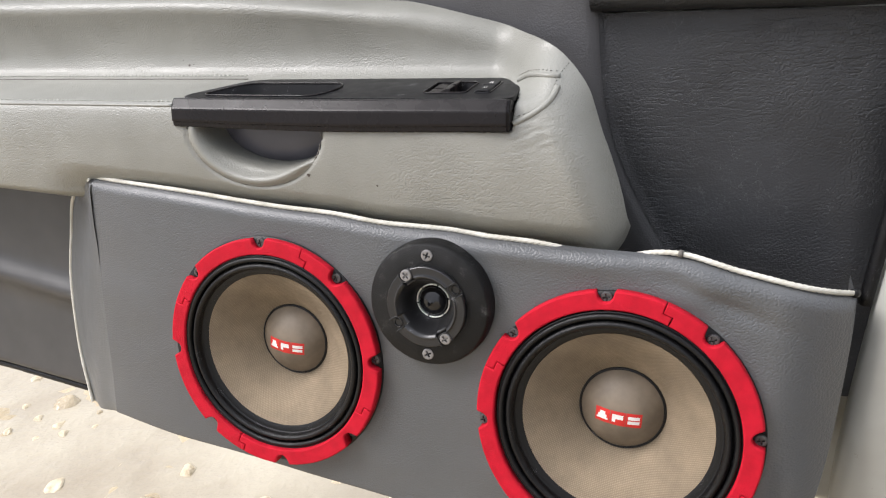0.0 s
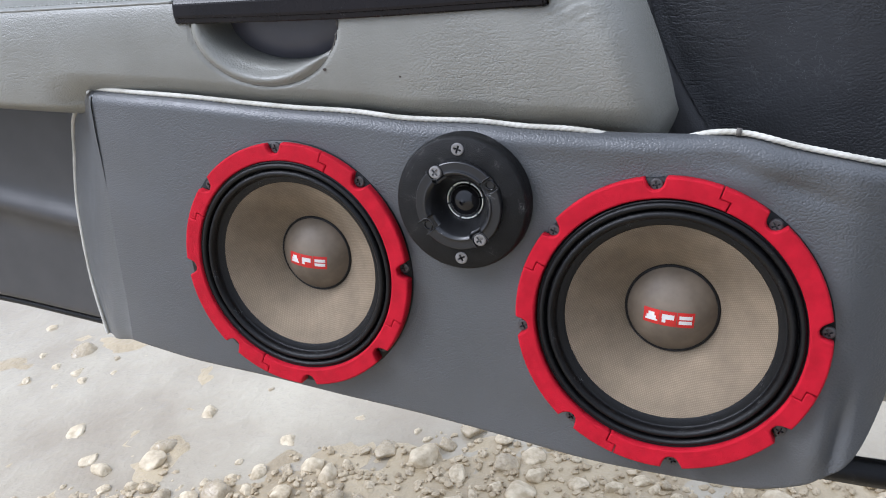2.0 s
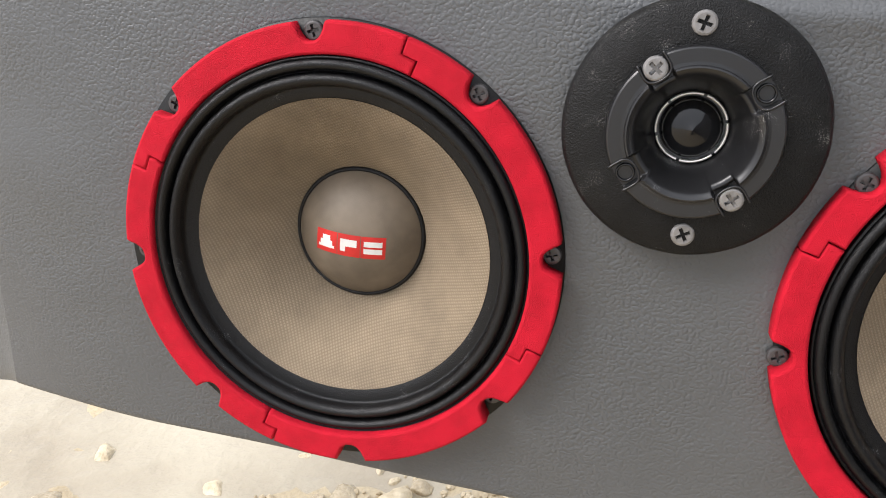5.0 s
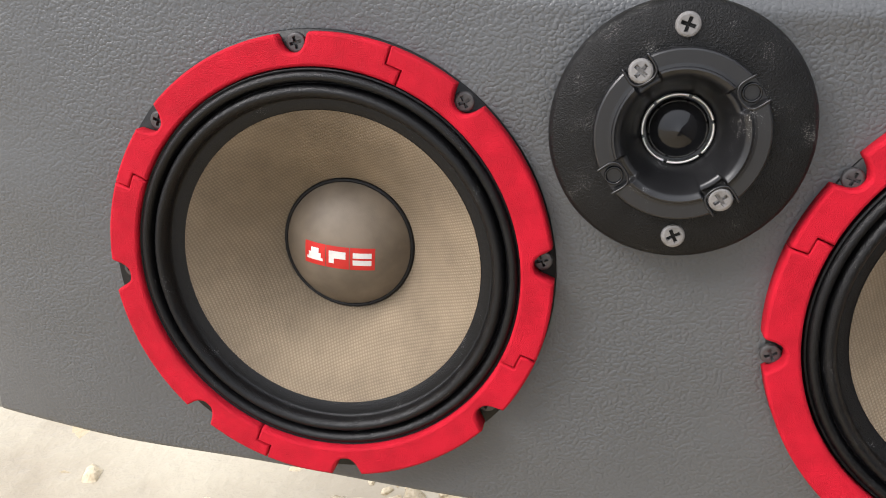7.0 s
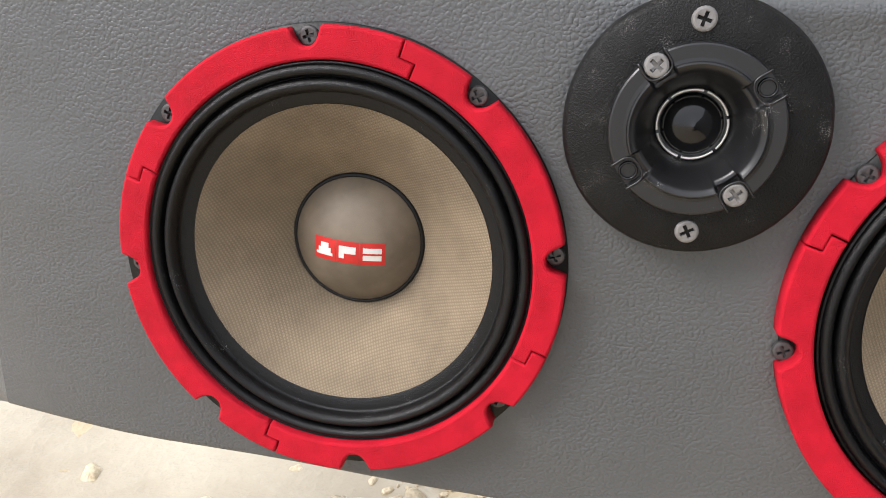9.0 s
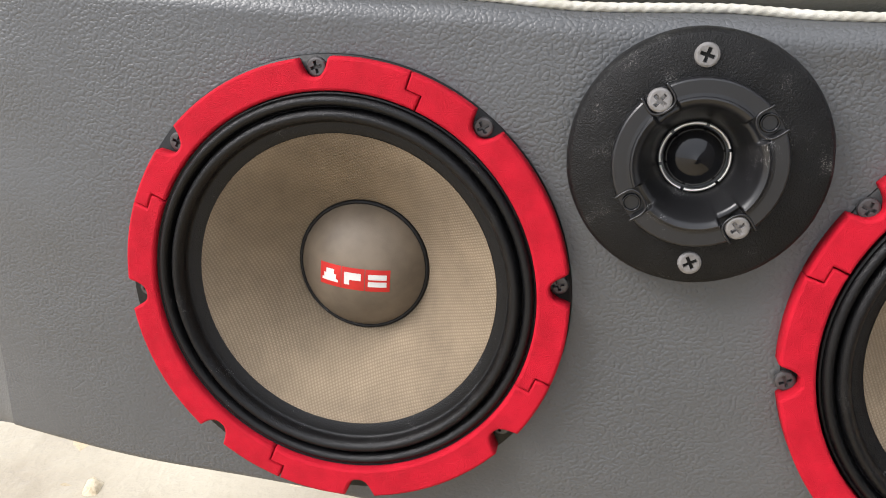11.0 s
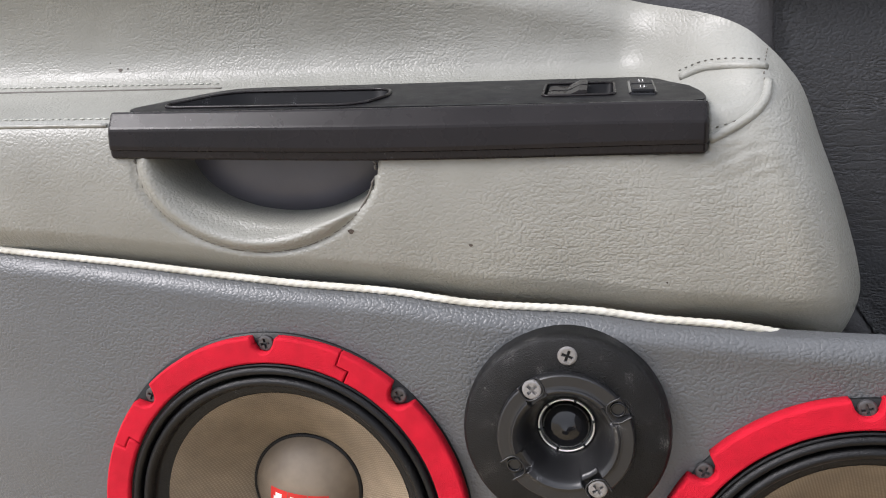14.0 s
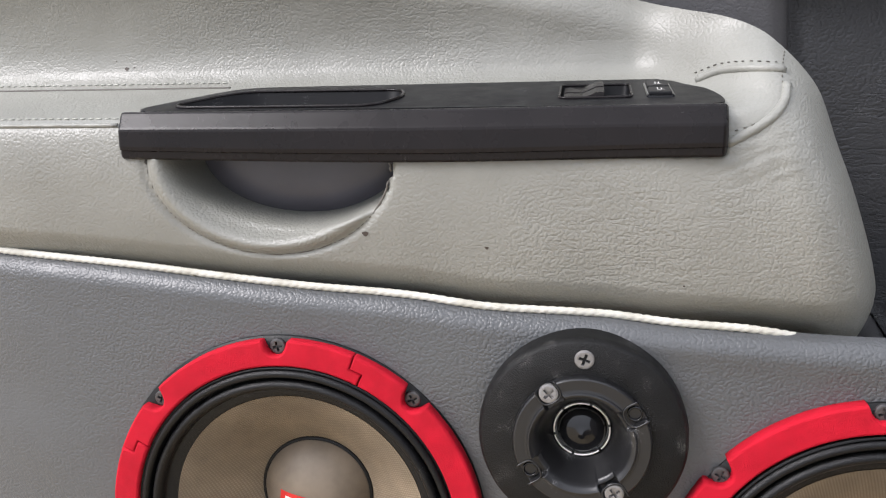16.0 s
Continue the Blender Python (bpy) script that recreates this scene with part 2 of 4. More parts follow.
# ---- builders ----
def link_mesh(name, verts, faces, material, parent=None, label="", smooth=True):
    me = bpy.data.meshes.new(name)
    me.from_pydata([tuple(v) for v in verts], [], faces)
    if smooth:
        me.polygons.foreach_set("use_smooth", [True] * len(me.polygons))
    me.materials.append(material)
    me.update()
    ob = new(name, me)
    if parent:
        ob.parent = parent
    return tagged(ob, label)


def part(name, bm, material, parent, label="", smooth=False):
    me = bpy.data.meshes.new(name)
    bm.to_mesh(me)
    bm.free()
    if smooth:
        me.polygons.foreach_set("use_smooth", [True] * len(me.polygons))
    me.materials.append(material)
    ob = new(name, me)
    if parent:
        ob.parent = parent
    return tagged(ob, label)


def thing(name, at, label, category, group="", kind="", m=None):
    """An empty in door space that carries a thing's parts."""
    e = new(name)
    e.empty_display_size = 0.02
    e.matrix_basis = TILT @ (m if m is not None else Matrix.Translation(at))
    return tagged(e, label, category, group, kind)


def grid(fn, us, vs):
    verts = [fn(u, v) for v in vs for u in us]
    w = len(us)
    faces = [(j * w + i, j * w + i + 1, (j + 1) * w + i + 1, (j + 1) * w + i) for j in range(len(vs) - 1) for i in range(w - 1)]
    return verts, faces


def lathe(profile, n=96, start=0.0, end=2 * math.pi):
    """Rings (r, y) round the y axis; y grows away from the viewer."""
    whole = abs(end - start - 2 * math.pi) < 1e-6
    k = n if whole else n + 1
    verts, faces = [], []
    for r, y in profile:
        for i in range(k):
            a = start + (end - start) * i / n
            verts.append((r * math.cos(a), y, r * math.sin(a)))
    for j in range(len(profile) - 1):
        for i in range(n):
            a, b = j * k + i, j * k + (i + 1) % k
            faces.append((a, b, b + k, a + k))
    return verts, faces


def tube(points, radius, sides=8, cap=True):
    """A round bar along points."""
    pts = [Vector(p) for p in points]
    verts, faces = [], []
    up = Vector((0, -1, 0.13)).normalized()
    for i, p in enumerate(pts):
        d = (pts[min(i + 1, len(pts) - 1)] - pts[max(i - 1, 0)]).normalized()
        s = d.cross(up)
        s = s.normalized() if s.length > 1e-4 else Vector((1, 0, 0))
        t = s.cross(d)
        for k in range(sides):
            a = 2 * math.pi * k / sides
            verts.append(p + radius * (math.cos(a) * s + math.sin(a) * t))
    for i in range(len(pts) - 1):
        for k in range(sides):
            a, b = i * sides + k, i * sides + (k + 1) % sides
            faces.append((a, b, b + sides, a + sides))
    if cap:
        faces.append(tuple(range(sides))[::-1])
        faces.append(tuple(range((len(pts) - 1) * sides, len(pts) * sides)))
    return verts, faces


def join(*pieces):
    verts, faces = [], []
    for v, f in pieces:
        k = len(verts)
        verts += list(v)
        faces += [tuple(i + k for i in q) for q in f]
    return verts, faces


def spline(points, step):
    """Even points along a smooth line through points (Catmull-Rom)."""
    p = [Vector(q) for q in points]
    p = [2 * p[0] - p[1]] + p + [2 * p[-1] - p[-2]]
    out = []
    for i in range(1, len(p) - 2):
        n = max(2, int((p[i + 1] - p[i]).length / step))
        for k in range(n):
            t = k / n
            out.append(0.5 * (2 * p[i] + (p[i + 1] - p[i - 1]) * t + (2 * p[i - 1] - 5 * p[i] + 4 * p[i + 1] - p[i + 2]) * t * t
                              + (3 * p[i] - p[i - 1] - 3 * p[i + 1] + p[i + 2]) * t ** 3))
    out.append(p[-2])
    return out


def prism(outline, y0, y1, edge=0.0008):
    """A flat plate in the x-z plane from y0 (back) to y1 (front), with a small bevel round the front."""
    n = len(outline)
    o = [Vector(q) for q in outline]
    area = sum(o[i].x * o[(i + 1) % n].y - o[(i + 1) % n].x * o[i].y for i in range(n))
    o = o if area > 0 else o[::-1]
    ins, half = [], []
    for i in range(n):
        a, b = (o[i] - o[i - 1]).normalized(), (o[(i + 1) % n] - o[i]).normalized()
        nrm = Vector((-(a.y + b.y), a.x + b.x))
        nrm = nrm.normalized() if nrm.length > 1e-6 else Vector((-a.y, a.x))
        ins.append(o[i] + nrm * edge)
        half.append(o[i] + nrm * edge * 0.3)
    verts = [(q.x, y0, q.y) for q in o] + [(q.x, y1 + edge, q.y) for q in o] + [(q.x, y1 + edge * 0.3, q.y) for q in half] + [(q.x, y1, q.y) for q in ins]
    faces = [(j * n + i, j * n + (i + 1) % n, (j + 1) * n + (i + 1) % n, (j + 1) * n + i) for j in range(3) for i in range(n)]
    faces += [tuple(range(3 * n, 4 * n)), tuple(range(n))[::-1]]
    return verts, faces


def interp(x, pts):
    return float(np.interp(x, [p[0] for p in pts], [p[1] for p in pts]))


def smooth_line(pts, n=8):
    """More points on a soft curve through a list of pairs."""
    p = [(2 * pts[0][0] - pts[1][0], 2 * pts[0][1] - pts[1][1])] + list(pts) + [(2 * pts[-1][0] - pts[-2][0], 2 * pts[-1][1] - pts[-2][1])]
    xs, ys = [q[0] for q in p], [q[1] for q in p]
    out = []
    for i in range(1, len(p) - 2):
        h = xs[i + 1] - xs[i]
        m0, m1 = (ys[i + 1] - ys[i - 1]) / (xs[i + 1] - xs[i - 1]) * h, (ys[i + 2] - ys[i]) / (xs[i + 2] - xs[i]) * h
        for k in range(n):
            t = k / n
            out.append((xs[i] + h * t, (2 * t ** 3 - 3 * t * t + 1) * ys[i] + (t ** 3 - 2 * t * t + t) * m0 + (3 * t * t - 2 * t ** 3) * ys[i + 1] + (t ** 3 - t * t) * m1))
    return out + [tuple(pts[-1])]


def step(a, b, x):
    t = min(max((x - a) / (b - a), 0), 1)
    return t * t * (3 - 2 * t)


# ---- the door's forms, in door space: x along the door, y away from the viewer, z up ----
WOOFER_A, WOOFER_B, TWEETER = (0.0066, -0.0990), (0.2962, -0.1193), (0.1545, -0.0375)
ROPE_TOP = [(-0.184, 0.0415), (-0.085, 0.0355), (-0.019, 0.0295), (0.018, 0.0265), (0.068, 0.0235), (0.108, 0.0188), (0.167, 0.0165), (0.193, 0.0138), (0.223, 0.0122), (0.254, 0.0105),
            (0.304, 0.0098), (0.338, 0.0098), (0.371, 0.0022), (0.407, -0.005), (0.45, -0.0155)]
PANEL_LOW = [(-0.2, -0.1935), (-0.15, -0.1965), (-0.064, -0.2035), (0.044, -0.2145), (0.143, -0.2245), (0.233, -0.2345), (0.315, -0.2385), (0.355, -0.2375), (0.38, -0.2315),
             (0.40, -0.221), (0.419, -0.203), (0.432, -0.17), (0.441, -0.125), (0.447, -0.066), (0.45, -0.018)]

ROPE_TOP = smooth_line(ROPE_TOP)
PANEL_LOW = smooth_line(PANEL_LOW)


def panel_y(x, z):
    """The face of the vinyl-covered board."""
    yb = -0.0030 + 0.03 * (z + 0.118) - 0.02 * (x - 0.296)
    y = 0.004 + yb * step(0.06, 0.26, x)
    if x < -0.09:
        y += 1.1 * (x + 0.09) ** 2
    if x > 0.395:
        y += 11.0 * (x - 0.398) ** 2
    top = interp(x, ROPE_TOP) - z
    if top < 0.011:
        y += 0.011 - math.sqrt(max(0.000121 - (0.011 - max(top, 0)) ** 2, 0))
    low = z - interp(x, PANEL_LOW)
    if low < 0.003 and x < 0.4:
        y += 0.003 - math.sqrt(max(0.000009 - (0.003 - max(low, 0)) ** 2, 0))
    # soft sags of the stretched cover
    y += 0.0012 * noise.noise(Vector((x * 14, 3, z * 22)))
    y -= 0.003 * math.exp(-((x - 0.352) / 0.02) ** 2 - ((z + 0.012) / 0.012) ** 2)
    # pulled folds of the cover at the far end
    fold = x - 0.409 - 0.12 * (z + 0.18)
    y += (0.005 * math.exp(-(fold / 0.005) ** 2) - 0.003 * math.exp(-((fold + 0.012) / 0.008) ** 2)) * math.exp(-((z + 0.19) / 0.032) ** 2)
    fold = z + 0.014 + 0.35 * (x - 0.35)
    y += 0.0025 * math.exp(-(fold / 0.006) ** 2) * math.exp(-((x - 0.365) / 0.035) ** 2)
    fold = z - 0.004 + 0.06 * (x - 0.2)
    y -= 0.0012 * math.exp(-(fold / 0.008) ** 2) * step(0.14, 0.2, x) * step(0.32, 0.27, x)
    return y


PAD_TOP = [(-0.7, 0.217), (-0.347, 0.211), (-0.074, 0.205), (0.092, 0.190), (0.169, 0.1725), (0.203, 0.1625), (0.2225, 0.1565), (0.2365, 0.1495), (0.2462, 0.1412), (0.255, 0.1315),
           (0.2632, 0.119), (0.2718, 0.095), (0.2812, 0.071), (0.2898, 0.0445), (0.2938, 0.0275), (0.295, 0.020)]
PAD_LOW = [(-0.7, 0.043), (-0.4, 0.026), (-0.3, 0.0195), (-0.205, 0.0145), (-0.1, 0.006), (0.05, -0.005), (0.2, -0.016), (0.26, -0.016), (0.272, -0.013), (0.283, -0.004), (0.2903, 0.006), (0.2938, 0.014), (0.295, 0.0185)]
# shade put into the shape: the back's top leans forward to look darker
PAD_SECTION = [(-0.02, 0.034), (0.0, 0.025), (0.012, 0.0185), (0.024, 0.0140), (0.04, 0.0100), (0.055, 0.0075), (0.07, 0.006), (0.085, 0.0055), (0.098, 0.0065), (0.106, 0.0085), (0.1105, 0.012),
               (0.113, 0.018), (0.1145, 0.026), (0.119, 0.052), (0.1225, 0.070), (0.126, 0.079), (0.130, 0.0855), (0.137, 0.0905), (0.15, 0.0920),
               (0.17, 0.0870), (0.19, 0.0775), (0.215, 0.065)]
PAD_END = [(-0.02, 0.034), (0.0, 0.025), (0.012, 0.0195), (0.03, 0.0135), (0.06, 0.0095), (0.09, 0.0105), (0.105, 0.015), (0.118, 0.0215), (0.13, 0.029), (0.142, 0.040), (0.16, 0.058), (0.2, 0.08)]
PAD_RIM = [(0.14, 0.13), (0.17, 0.09), (0.2, 0.066), (0.245, 0.056), (0.262, 0.050), (0.275, 0.046), (0.295, 0.045)]

PAD_TOP = smooth_line(PAD_TOP, 6)
PAD_LOW, PAD_SECTION, PAD_END = smooth_line(PAD_LOW), smooth_line(PAD_SECTION), smooth_line(PAD_END)


def pad_y(x, z):
    """The padded leather: a bulge below, a shelf, and a back whose top overhangs; closed round at its end."""
    y = interp(z, PAD_SECTION)
    k = step(0.175, 0.245, x)
    y = y * (1 - k) + interp(z, PAD_END) * k
    if -0.0775 < x < 0.2155 and z > 0.0935:
        back = interp(x, [(-0.077, 0.006), (-0.046, 0.078), (0.195, 0.078), (0.2155, 0.03)])
        y = max(y, back - 0.004 - 7 * max(0, z - 0.126))
    r = math.hypot((x + 0.0012) / 0.0635, (z - 0.091) / 0.0475)
    if z < 0.112 and r < 1.06:
        y += 0.0022 * math.exp(-((r - 1.0) / 0.028) ** 2)
        if r < 1:
            inner = (1 - r)
            well = math.hypot((x - 0.009) / 0.0535, (z - 0.094) / 0.0305)
            y += 0.009 * step(0.08, 0.34, inner) + 0.045 * step(1.22, 0.92, well) - 0.0024 * math.exp(-((inner - 0.13) / 0.08) ** 2) * step(1.0, 1.3, well)
    d = interp(z, [(q, p) for p, q in PAD_TOP[::-1]]) - x if z > 0.020 else 0.295 - x
    lip = interp(x, PAD_TOP) - z
    e = min(d, lip) if x > 0.15 else lip
    wide = 0.024 + 0.012 * step(0.2, 0.25, x)
    if e < wide:
        roll = (1 - max(e, 0) / wide) ** 2.6
        y += roll * ((1 - k) * (0.044 - 0.030 * step(0.02, 0.17, x)) + k * (interp(x, PAD_RIM) - y))
    low = z - interp(x, PAD_LOW)
    if low < 0.014:
        y += 0.03 * (1 - 0.6 * step(0.24, 0.28, x)) * (1 - max(low, 0) / 0.014) ** 2
    y += 0.0006 * noise.noise(Vector((x * 22, 7, z * 30)))
    over = z - interp(x, ROPE_TOP)
    if x > -0.24 and over < 0.016 and x < 0.285:
        y += 0.009 * step(-0.235, -0.175, x) * step(0.285, 0.255, x) * (1 - max(over, -0.01) / 0.016) ** 1.5
    # pulled creases at the end of the armrest
    w = math.exp(-((x - 0.232) / 0.018) ** 2 - ((z - 0.092) / 0.016) ** 2)
    y += 0.0010 * w * noise.noise(Vector(((x + z) * 70, 5, (z - x * 0.45) * 330)))
    return y


CREASE = [(-0.19, 0.42), (-0.03, 0.33), (-0.001, 0.311), (0.012, 0.303), (0.026, 0.295), (0.044, 0.2855), (0.062, 0.277), (0.085, 0.2685), (0.108, 0.263), (0.129, 0.260), (0.18, 0.256), (0.3, 0.256)]

CREASE = smooth_line(CREASE)


def trim_y(x, z):
    c = interp(z, CREASE)
    y = 0.109 - 0.006 * (1 - step(-0.010, 0.010, x - c)) + 0.004 * step(-0.012, -0.05, x - c)
    if x > 0.445:
        y += 5 * (x - 0.445) ** 2
    y += 0.0015 * noise.noise(Vector((x * 18, 1, z * 18)))
    return y


# ---- the door ----
door = thing("car_door", (0, 0, 0), "opened car door with grey leather pad and charcoal vinyl trim", "car door")
us, vs = np.concatenate([np.linspace(-1.0, -0.06, 40, endpoint=False), np.linspace(-0.06, 0.004, 40)]), np.linspace(-0.19, 0.235, 90)
def border(s, z):
    x = min(max(interp(z, CREASE) + s, -0.75), 0.458)
    return (x, trim_y(x, z), z)
v, f = grid(border, us, vs)
link_mesh("trim_panel", v, f, TRIM, door, "charcoal grained vinyl trim")
# smooth black inlay of the trim's far field
us, vs = np.linspace(0, 1, 70) ** 1.5, np.linspace(-0.12, 0.1745, 90)
def inlay(u, z):
    x0 = interp(z, CREASE) + 0.001
    x = x0 + u * (0.484 - x0)
    return (x, trim_y(x, z) - 0.0018, z)
v, f = grid(inlay, us, vs)
link_mesh("trim_inlay", v, f, BLACK_TRIM, door, "black grained trim inlay with faint scuffs")
rail = [(0.118, 0.1735), (0.094, 0.174), (0.088, 0.1775), (0.085, 0.186), (0.087, 0.198), (0.095, 0.21), (0.13, 0.222), (0.16, 0.215)]
xs = np.linspace(0.2535, 0.47, 30)
v, f = grid(lambda x, i: (x, rail[int(i)][0] + 0.5 * max(x - 0.45, 0), rail[int(i)][1] + 0.002), xs, range(len(rail)))
link_mesh("belt_rail", v, f, BLACK_TRIM, door, "black belt rail")
xs = np.linspace(-0.75, 0.26, 60)
v, f = grid(lambda x, i: (x, rail[int(i)][0] + 0.008, rail[int(i)][1] + 0.05), xs, range(len(rail)))
link_mesh("top_rail", v, f, TRIM, door)
# leather pad
def pad(u, w):
    x = -0.7 + (0.295 + 0.7) * u
    a, c = interp(x, PAD_LOW), interp(x, PAD_TOP)
    z = a + (c - a) * w
    return (x, pad_y(x, z), z)
us = np.concatenate([np.linspace(0, 0.5, 50, endpoint=False), np.linspace(0.5, 0.9, 190, endpoint=False), np.linspace(0.9, 1, 60)])
v, f = grid(pad, us, np.linspace(0, 1, 190))
pad_ob = link_mesh("leather_pad", v, f, LEATHER, door, "grey grained leather pad, worn and spotted")
def on_pad(x, z, off):
    return Vector((x, pad_y(x, z) - off, z))
def stitches(points, length=0.0032, gap=0.0014, radius=0.00042):
    line, pieces, run = spline(points, 0.0004), [], []
    d = 0.0
    for a, c in zip(line, line[1:]):
        d += (c - a).length
        if d % (length + gap) < length:
            run.append(c)
        elif len(run) > 2:
            pieces.append(tube([run[0], run[len(run) // 2] + Vector((0, -0.0003, 0.0001)), run[-1]], radius, 5))
            run = []
        else:
            run = []
    return join(*pieces)
shelf = [(x, 0) for x in np.linspace(-0.6, -0.08, 27)]
front_line = [on_pad(x, 0.1085, 0.0002) for x, q in shelf]
v, f = tube(spline(front_line, 0.004), 0.0012, 8)
link_mesh("front_piping", v, f, LEATHER, door)
v, f = stitches([on_pad(x, 0.1118, 0.0003) for x, q in shelf])
link_mesh("front_stitching", v, f, THREAD, door, "pale stitching")
back_line = [on_pad(x, 0.1262, -0.0002) for x in np.linspace(-0.6, -0.05, 27)]
v, f = tube(spline(back_line, 0.004), 0.0007, 6)
link_mesh("back_seam", v, f, THREAD_DARK, door)
v, f = stitches([on_pad(x, 0.1292, 0.0003) for x in np.linspace(-0.6, -0.05, 27)])
link_mesh("back_stitching", v, f, THREAD, door, "pale stitching")
end_seam = [on_pad(*q, 0.0002) for q in [(0.2462, 0.1395), (0.2435, 0.134), (0.2415, 0.128), (0.2405, 0.12), (0.2365, 0.113), (0.2285, 0.1075), (0.2165, 0.1035)]]
v, f = stitches(end_seam, 0.0018, 0.002, 0.00028)
link_mesh("end_stitching", v, f, THREAD_DARK, door, "dark stitching")
v, f = tube(spline([on_pad(*q, -0.0002) for q in [(0.207, 0.1265), (0.216, 0.1305), (0.226, 0.1315), (0.236, 0.131), (0.243, 0.1305)]], 0.002), 0.0021, 10)
link_mesh("corner_piping", v, f, LEATHER, door)
v, f = tube(spline([on_pad(*q, -0.0008) for q in [(0.2155, 0.0985), (0.2215, 0.1015), (0.2290, 0.1055), (0.2360, 0.1105), (0.2410, 0.117), (0.2430, 0.124)]], 0.002), 0.0024, 10)
link_mesh("end_roll", v, f, LEATHER, door)
v, f = stitches([on_pad(*q, 0.0004) for q in [(0.206, 0.130), (0.216, 0.134), (0.226, 0.135), (0.236, 0.1345), (0.243, 0.134)]], 0.0018, 0.002, 0.00028)
link_mesh("corner_stitching", v, f, THREAD_DARK, door)
cup_line = [on_pad(-0.0012 + 0.0635 * math.cos(a), 0.091 + 0.0475 * math.sin(a), -0.0002) for a in np.linspace(radians(176), radians(364), 60)]
v, f = tube(spline(cup_line, 0.002), 0.0006, 6)
link_mesh("cup_seam", v, f, THREAD_DARK, door)
# old spots on the leather
for x, z, r in ((0.108, 0.0495, 0.0009), (0.0485, 0.0555, 0.0016), (-0.121, 0.1385, 0.0013), (-0.116, 0.1392, 0.0006), (-0.128, 0.143, 0.0005), (0.2, 0.0325, 0.0005)):
    v, f = grid(lambda a, k: tuple(on_pad(x + r * k * math.cos(a) * (1 + 0.3 * math.sin(3 * a)), z + r * k * math.sin(a) * 0.8, 0.0002)), np.linspace(0, 2 * math.pi, 13), (0.05, 0.6, 1.0))
    link_mesh("stain_spot", v, f, STAIN, door, "small dark stain")
# hard cup behind the grab handle
def cup(u, w):
    a = radians(180 + 180 * u)
    x, z = 0.008 + 0.060 * w * math.cos(a), 0.0945 + 0.0335 * w * math.sin(a)
    return (x, 0.032 + 0.006 * w ** 6 - 0.001 * (1 - w), z)
v, f = grid(cup, np.linspace(0, 1, 40), np.linspace(0.02, 1, 14))
v2, f2 = grid(lambda x, i: (x, 0.0325 + 0.0045 * i, 0.0945 + 0.0003 * i), np.linspace(-0.045, 0.06, 8), (0, 1))
link_mesh("grab_cup", *join((v, f), (v2, f2)), CUP, door, "dark satin plastic grab cup")
# lower plastic of the door with a moulded crease
LOW_EDGE = [(-0.75, -0.185), (-0.5, -0.208), (-0.43, -0.2135), (-0.3, -0.2275), (-0.2, -0.235)]
def lower(x, w):
    a, c = interp(x, LOW_EDGE), interp(x, PAD_LOW) + 0.012
    z = a + (c - a) * w
    m = interp(x, [(-0.75, -0.06), (-0.41, -0.089), (-0.3, -0.106)])
    y = 0.09 - 0.010 * math.exp(-((z - m - 0.004) / 0.012) ** 2) + 0.006 * step(0.0, -0.03, z - m)
    y += 0.02 * max(0, 1 - w / 0.05) ** 2 + 0.012 * max(0, (w - 0.93) / 0.07)
    return (x, y, z)
v, f = grid(lower, np.linspace(-0.75, -0.2, 40), np.linspace(0, 1, 60))
link_mesh("lower_panel", v, f, LOWER, door, "dark grey moulded plastic lower panel")
v, f = tube([(x, 0.109, interp(x, LOW_EDGE) - 0.001) for x in np.linspace(-0.75, -0.2, 30)], 0.0045, 8)
link_mesh("bottom_seal", v, f, RUBBER, door, "black rubber seal")
# painted shut face at the door's end, with its rubber
FACE = [(0.4585, 0.075), (0.4590, 0.058), (0.468, 0.050), (0.49, 0.046), (0.515, 0.050), (0.535, 0.062), (0.56, 0.10), (0.60, 0.14)]
def shut(i, z):
    x, y = FACE[int(i)]
    return (x - 0.030 * step(0.16, -0.19, z) + 0.024, y + 0.01 * step(-0.1, -0.24, z), z)
v, f = grid(shut, range(len(FACE)), np.linspace(-0.232, 0.215, 40))
link_mesh("shut_face", v, f, PAINT, door, "silver grey painted metal edge")
v, f = tube([(0.476 - 0.030 * step(0.16, -0.19, z), 0.066, z) for z in np.linspace(-0.03, 0.21, 30)], 0.0048, 8)
link_mesh("edge_seal", v, f, RUBBER, door, "black rubber seal")
v, f = tube(spline([(0.30, 0.07, -0.246), (0.38, 0.066, -0.250), (0.47, 0.066, -0.252), (0.58, 0.075, -0.250)], 0.01), 0.011, 10)
link_mesh("sill_seal", v, f, RUBBER, door, "black rubber seal")
v, f = prism([(-0.74, -0.18), (-0.43, -0.2), (0.3, -0.225), (0.58, -0.235), (0.58, 0.21), (-0.74, 0.21)], 0.175, 0.135, 0.006)
link_mesh("outer_skin", v, f, PAINT, door, "silver grey painted outer skin", smooth=False)

# ---- vinyl-covered speaker board with its cord ----
board = thing("speaker_board", (0, 0, 0), "slate grey vinyl-covered speaker board edged with white cord", "speaker board")
def cover(u, w):
    x = -0.1825 + 0.6325 * u
    a, c = interp(x, PANEL_LOW), interp(x, ROPE_TOP)
    z = a + (c - a) * w
    x -= 0.0085 * (1 - w) * max(0, 1 - u * 8)
    return (x, panel_y(x, z), z)
us = np.concatenate([np.linspace(0, 0.9, 170, endpoint=False), np.linspace(0.9, 1, 40)])
vs = np.concatenate([np.linspace(0, 0.06, 10, endpoint=False), np.linspace(0.06, 0.9, 70, endpoint=False), np.linspace(0.9, 1, 20)])
v, f = grid(cover, us, vs)
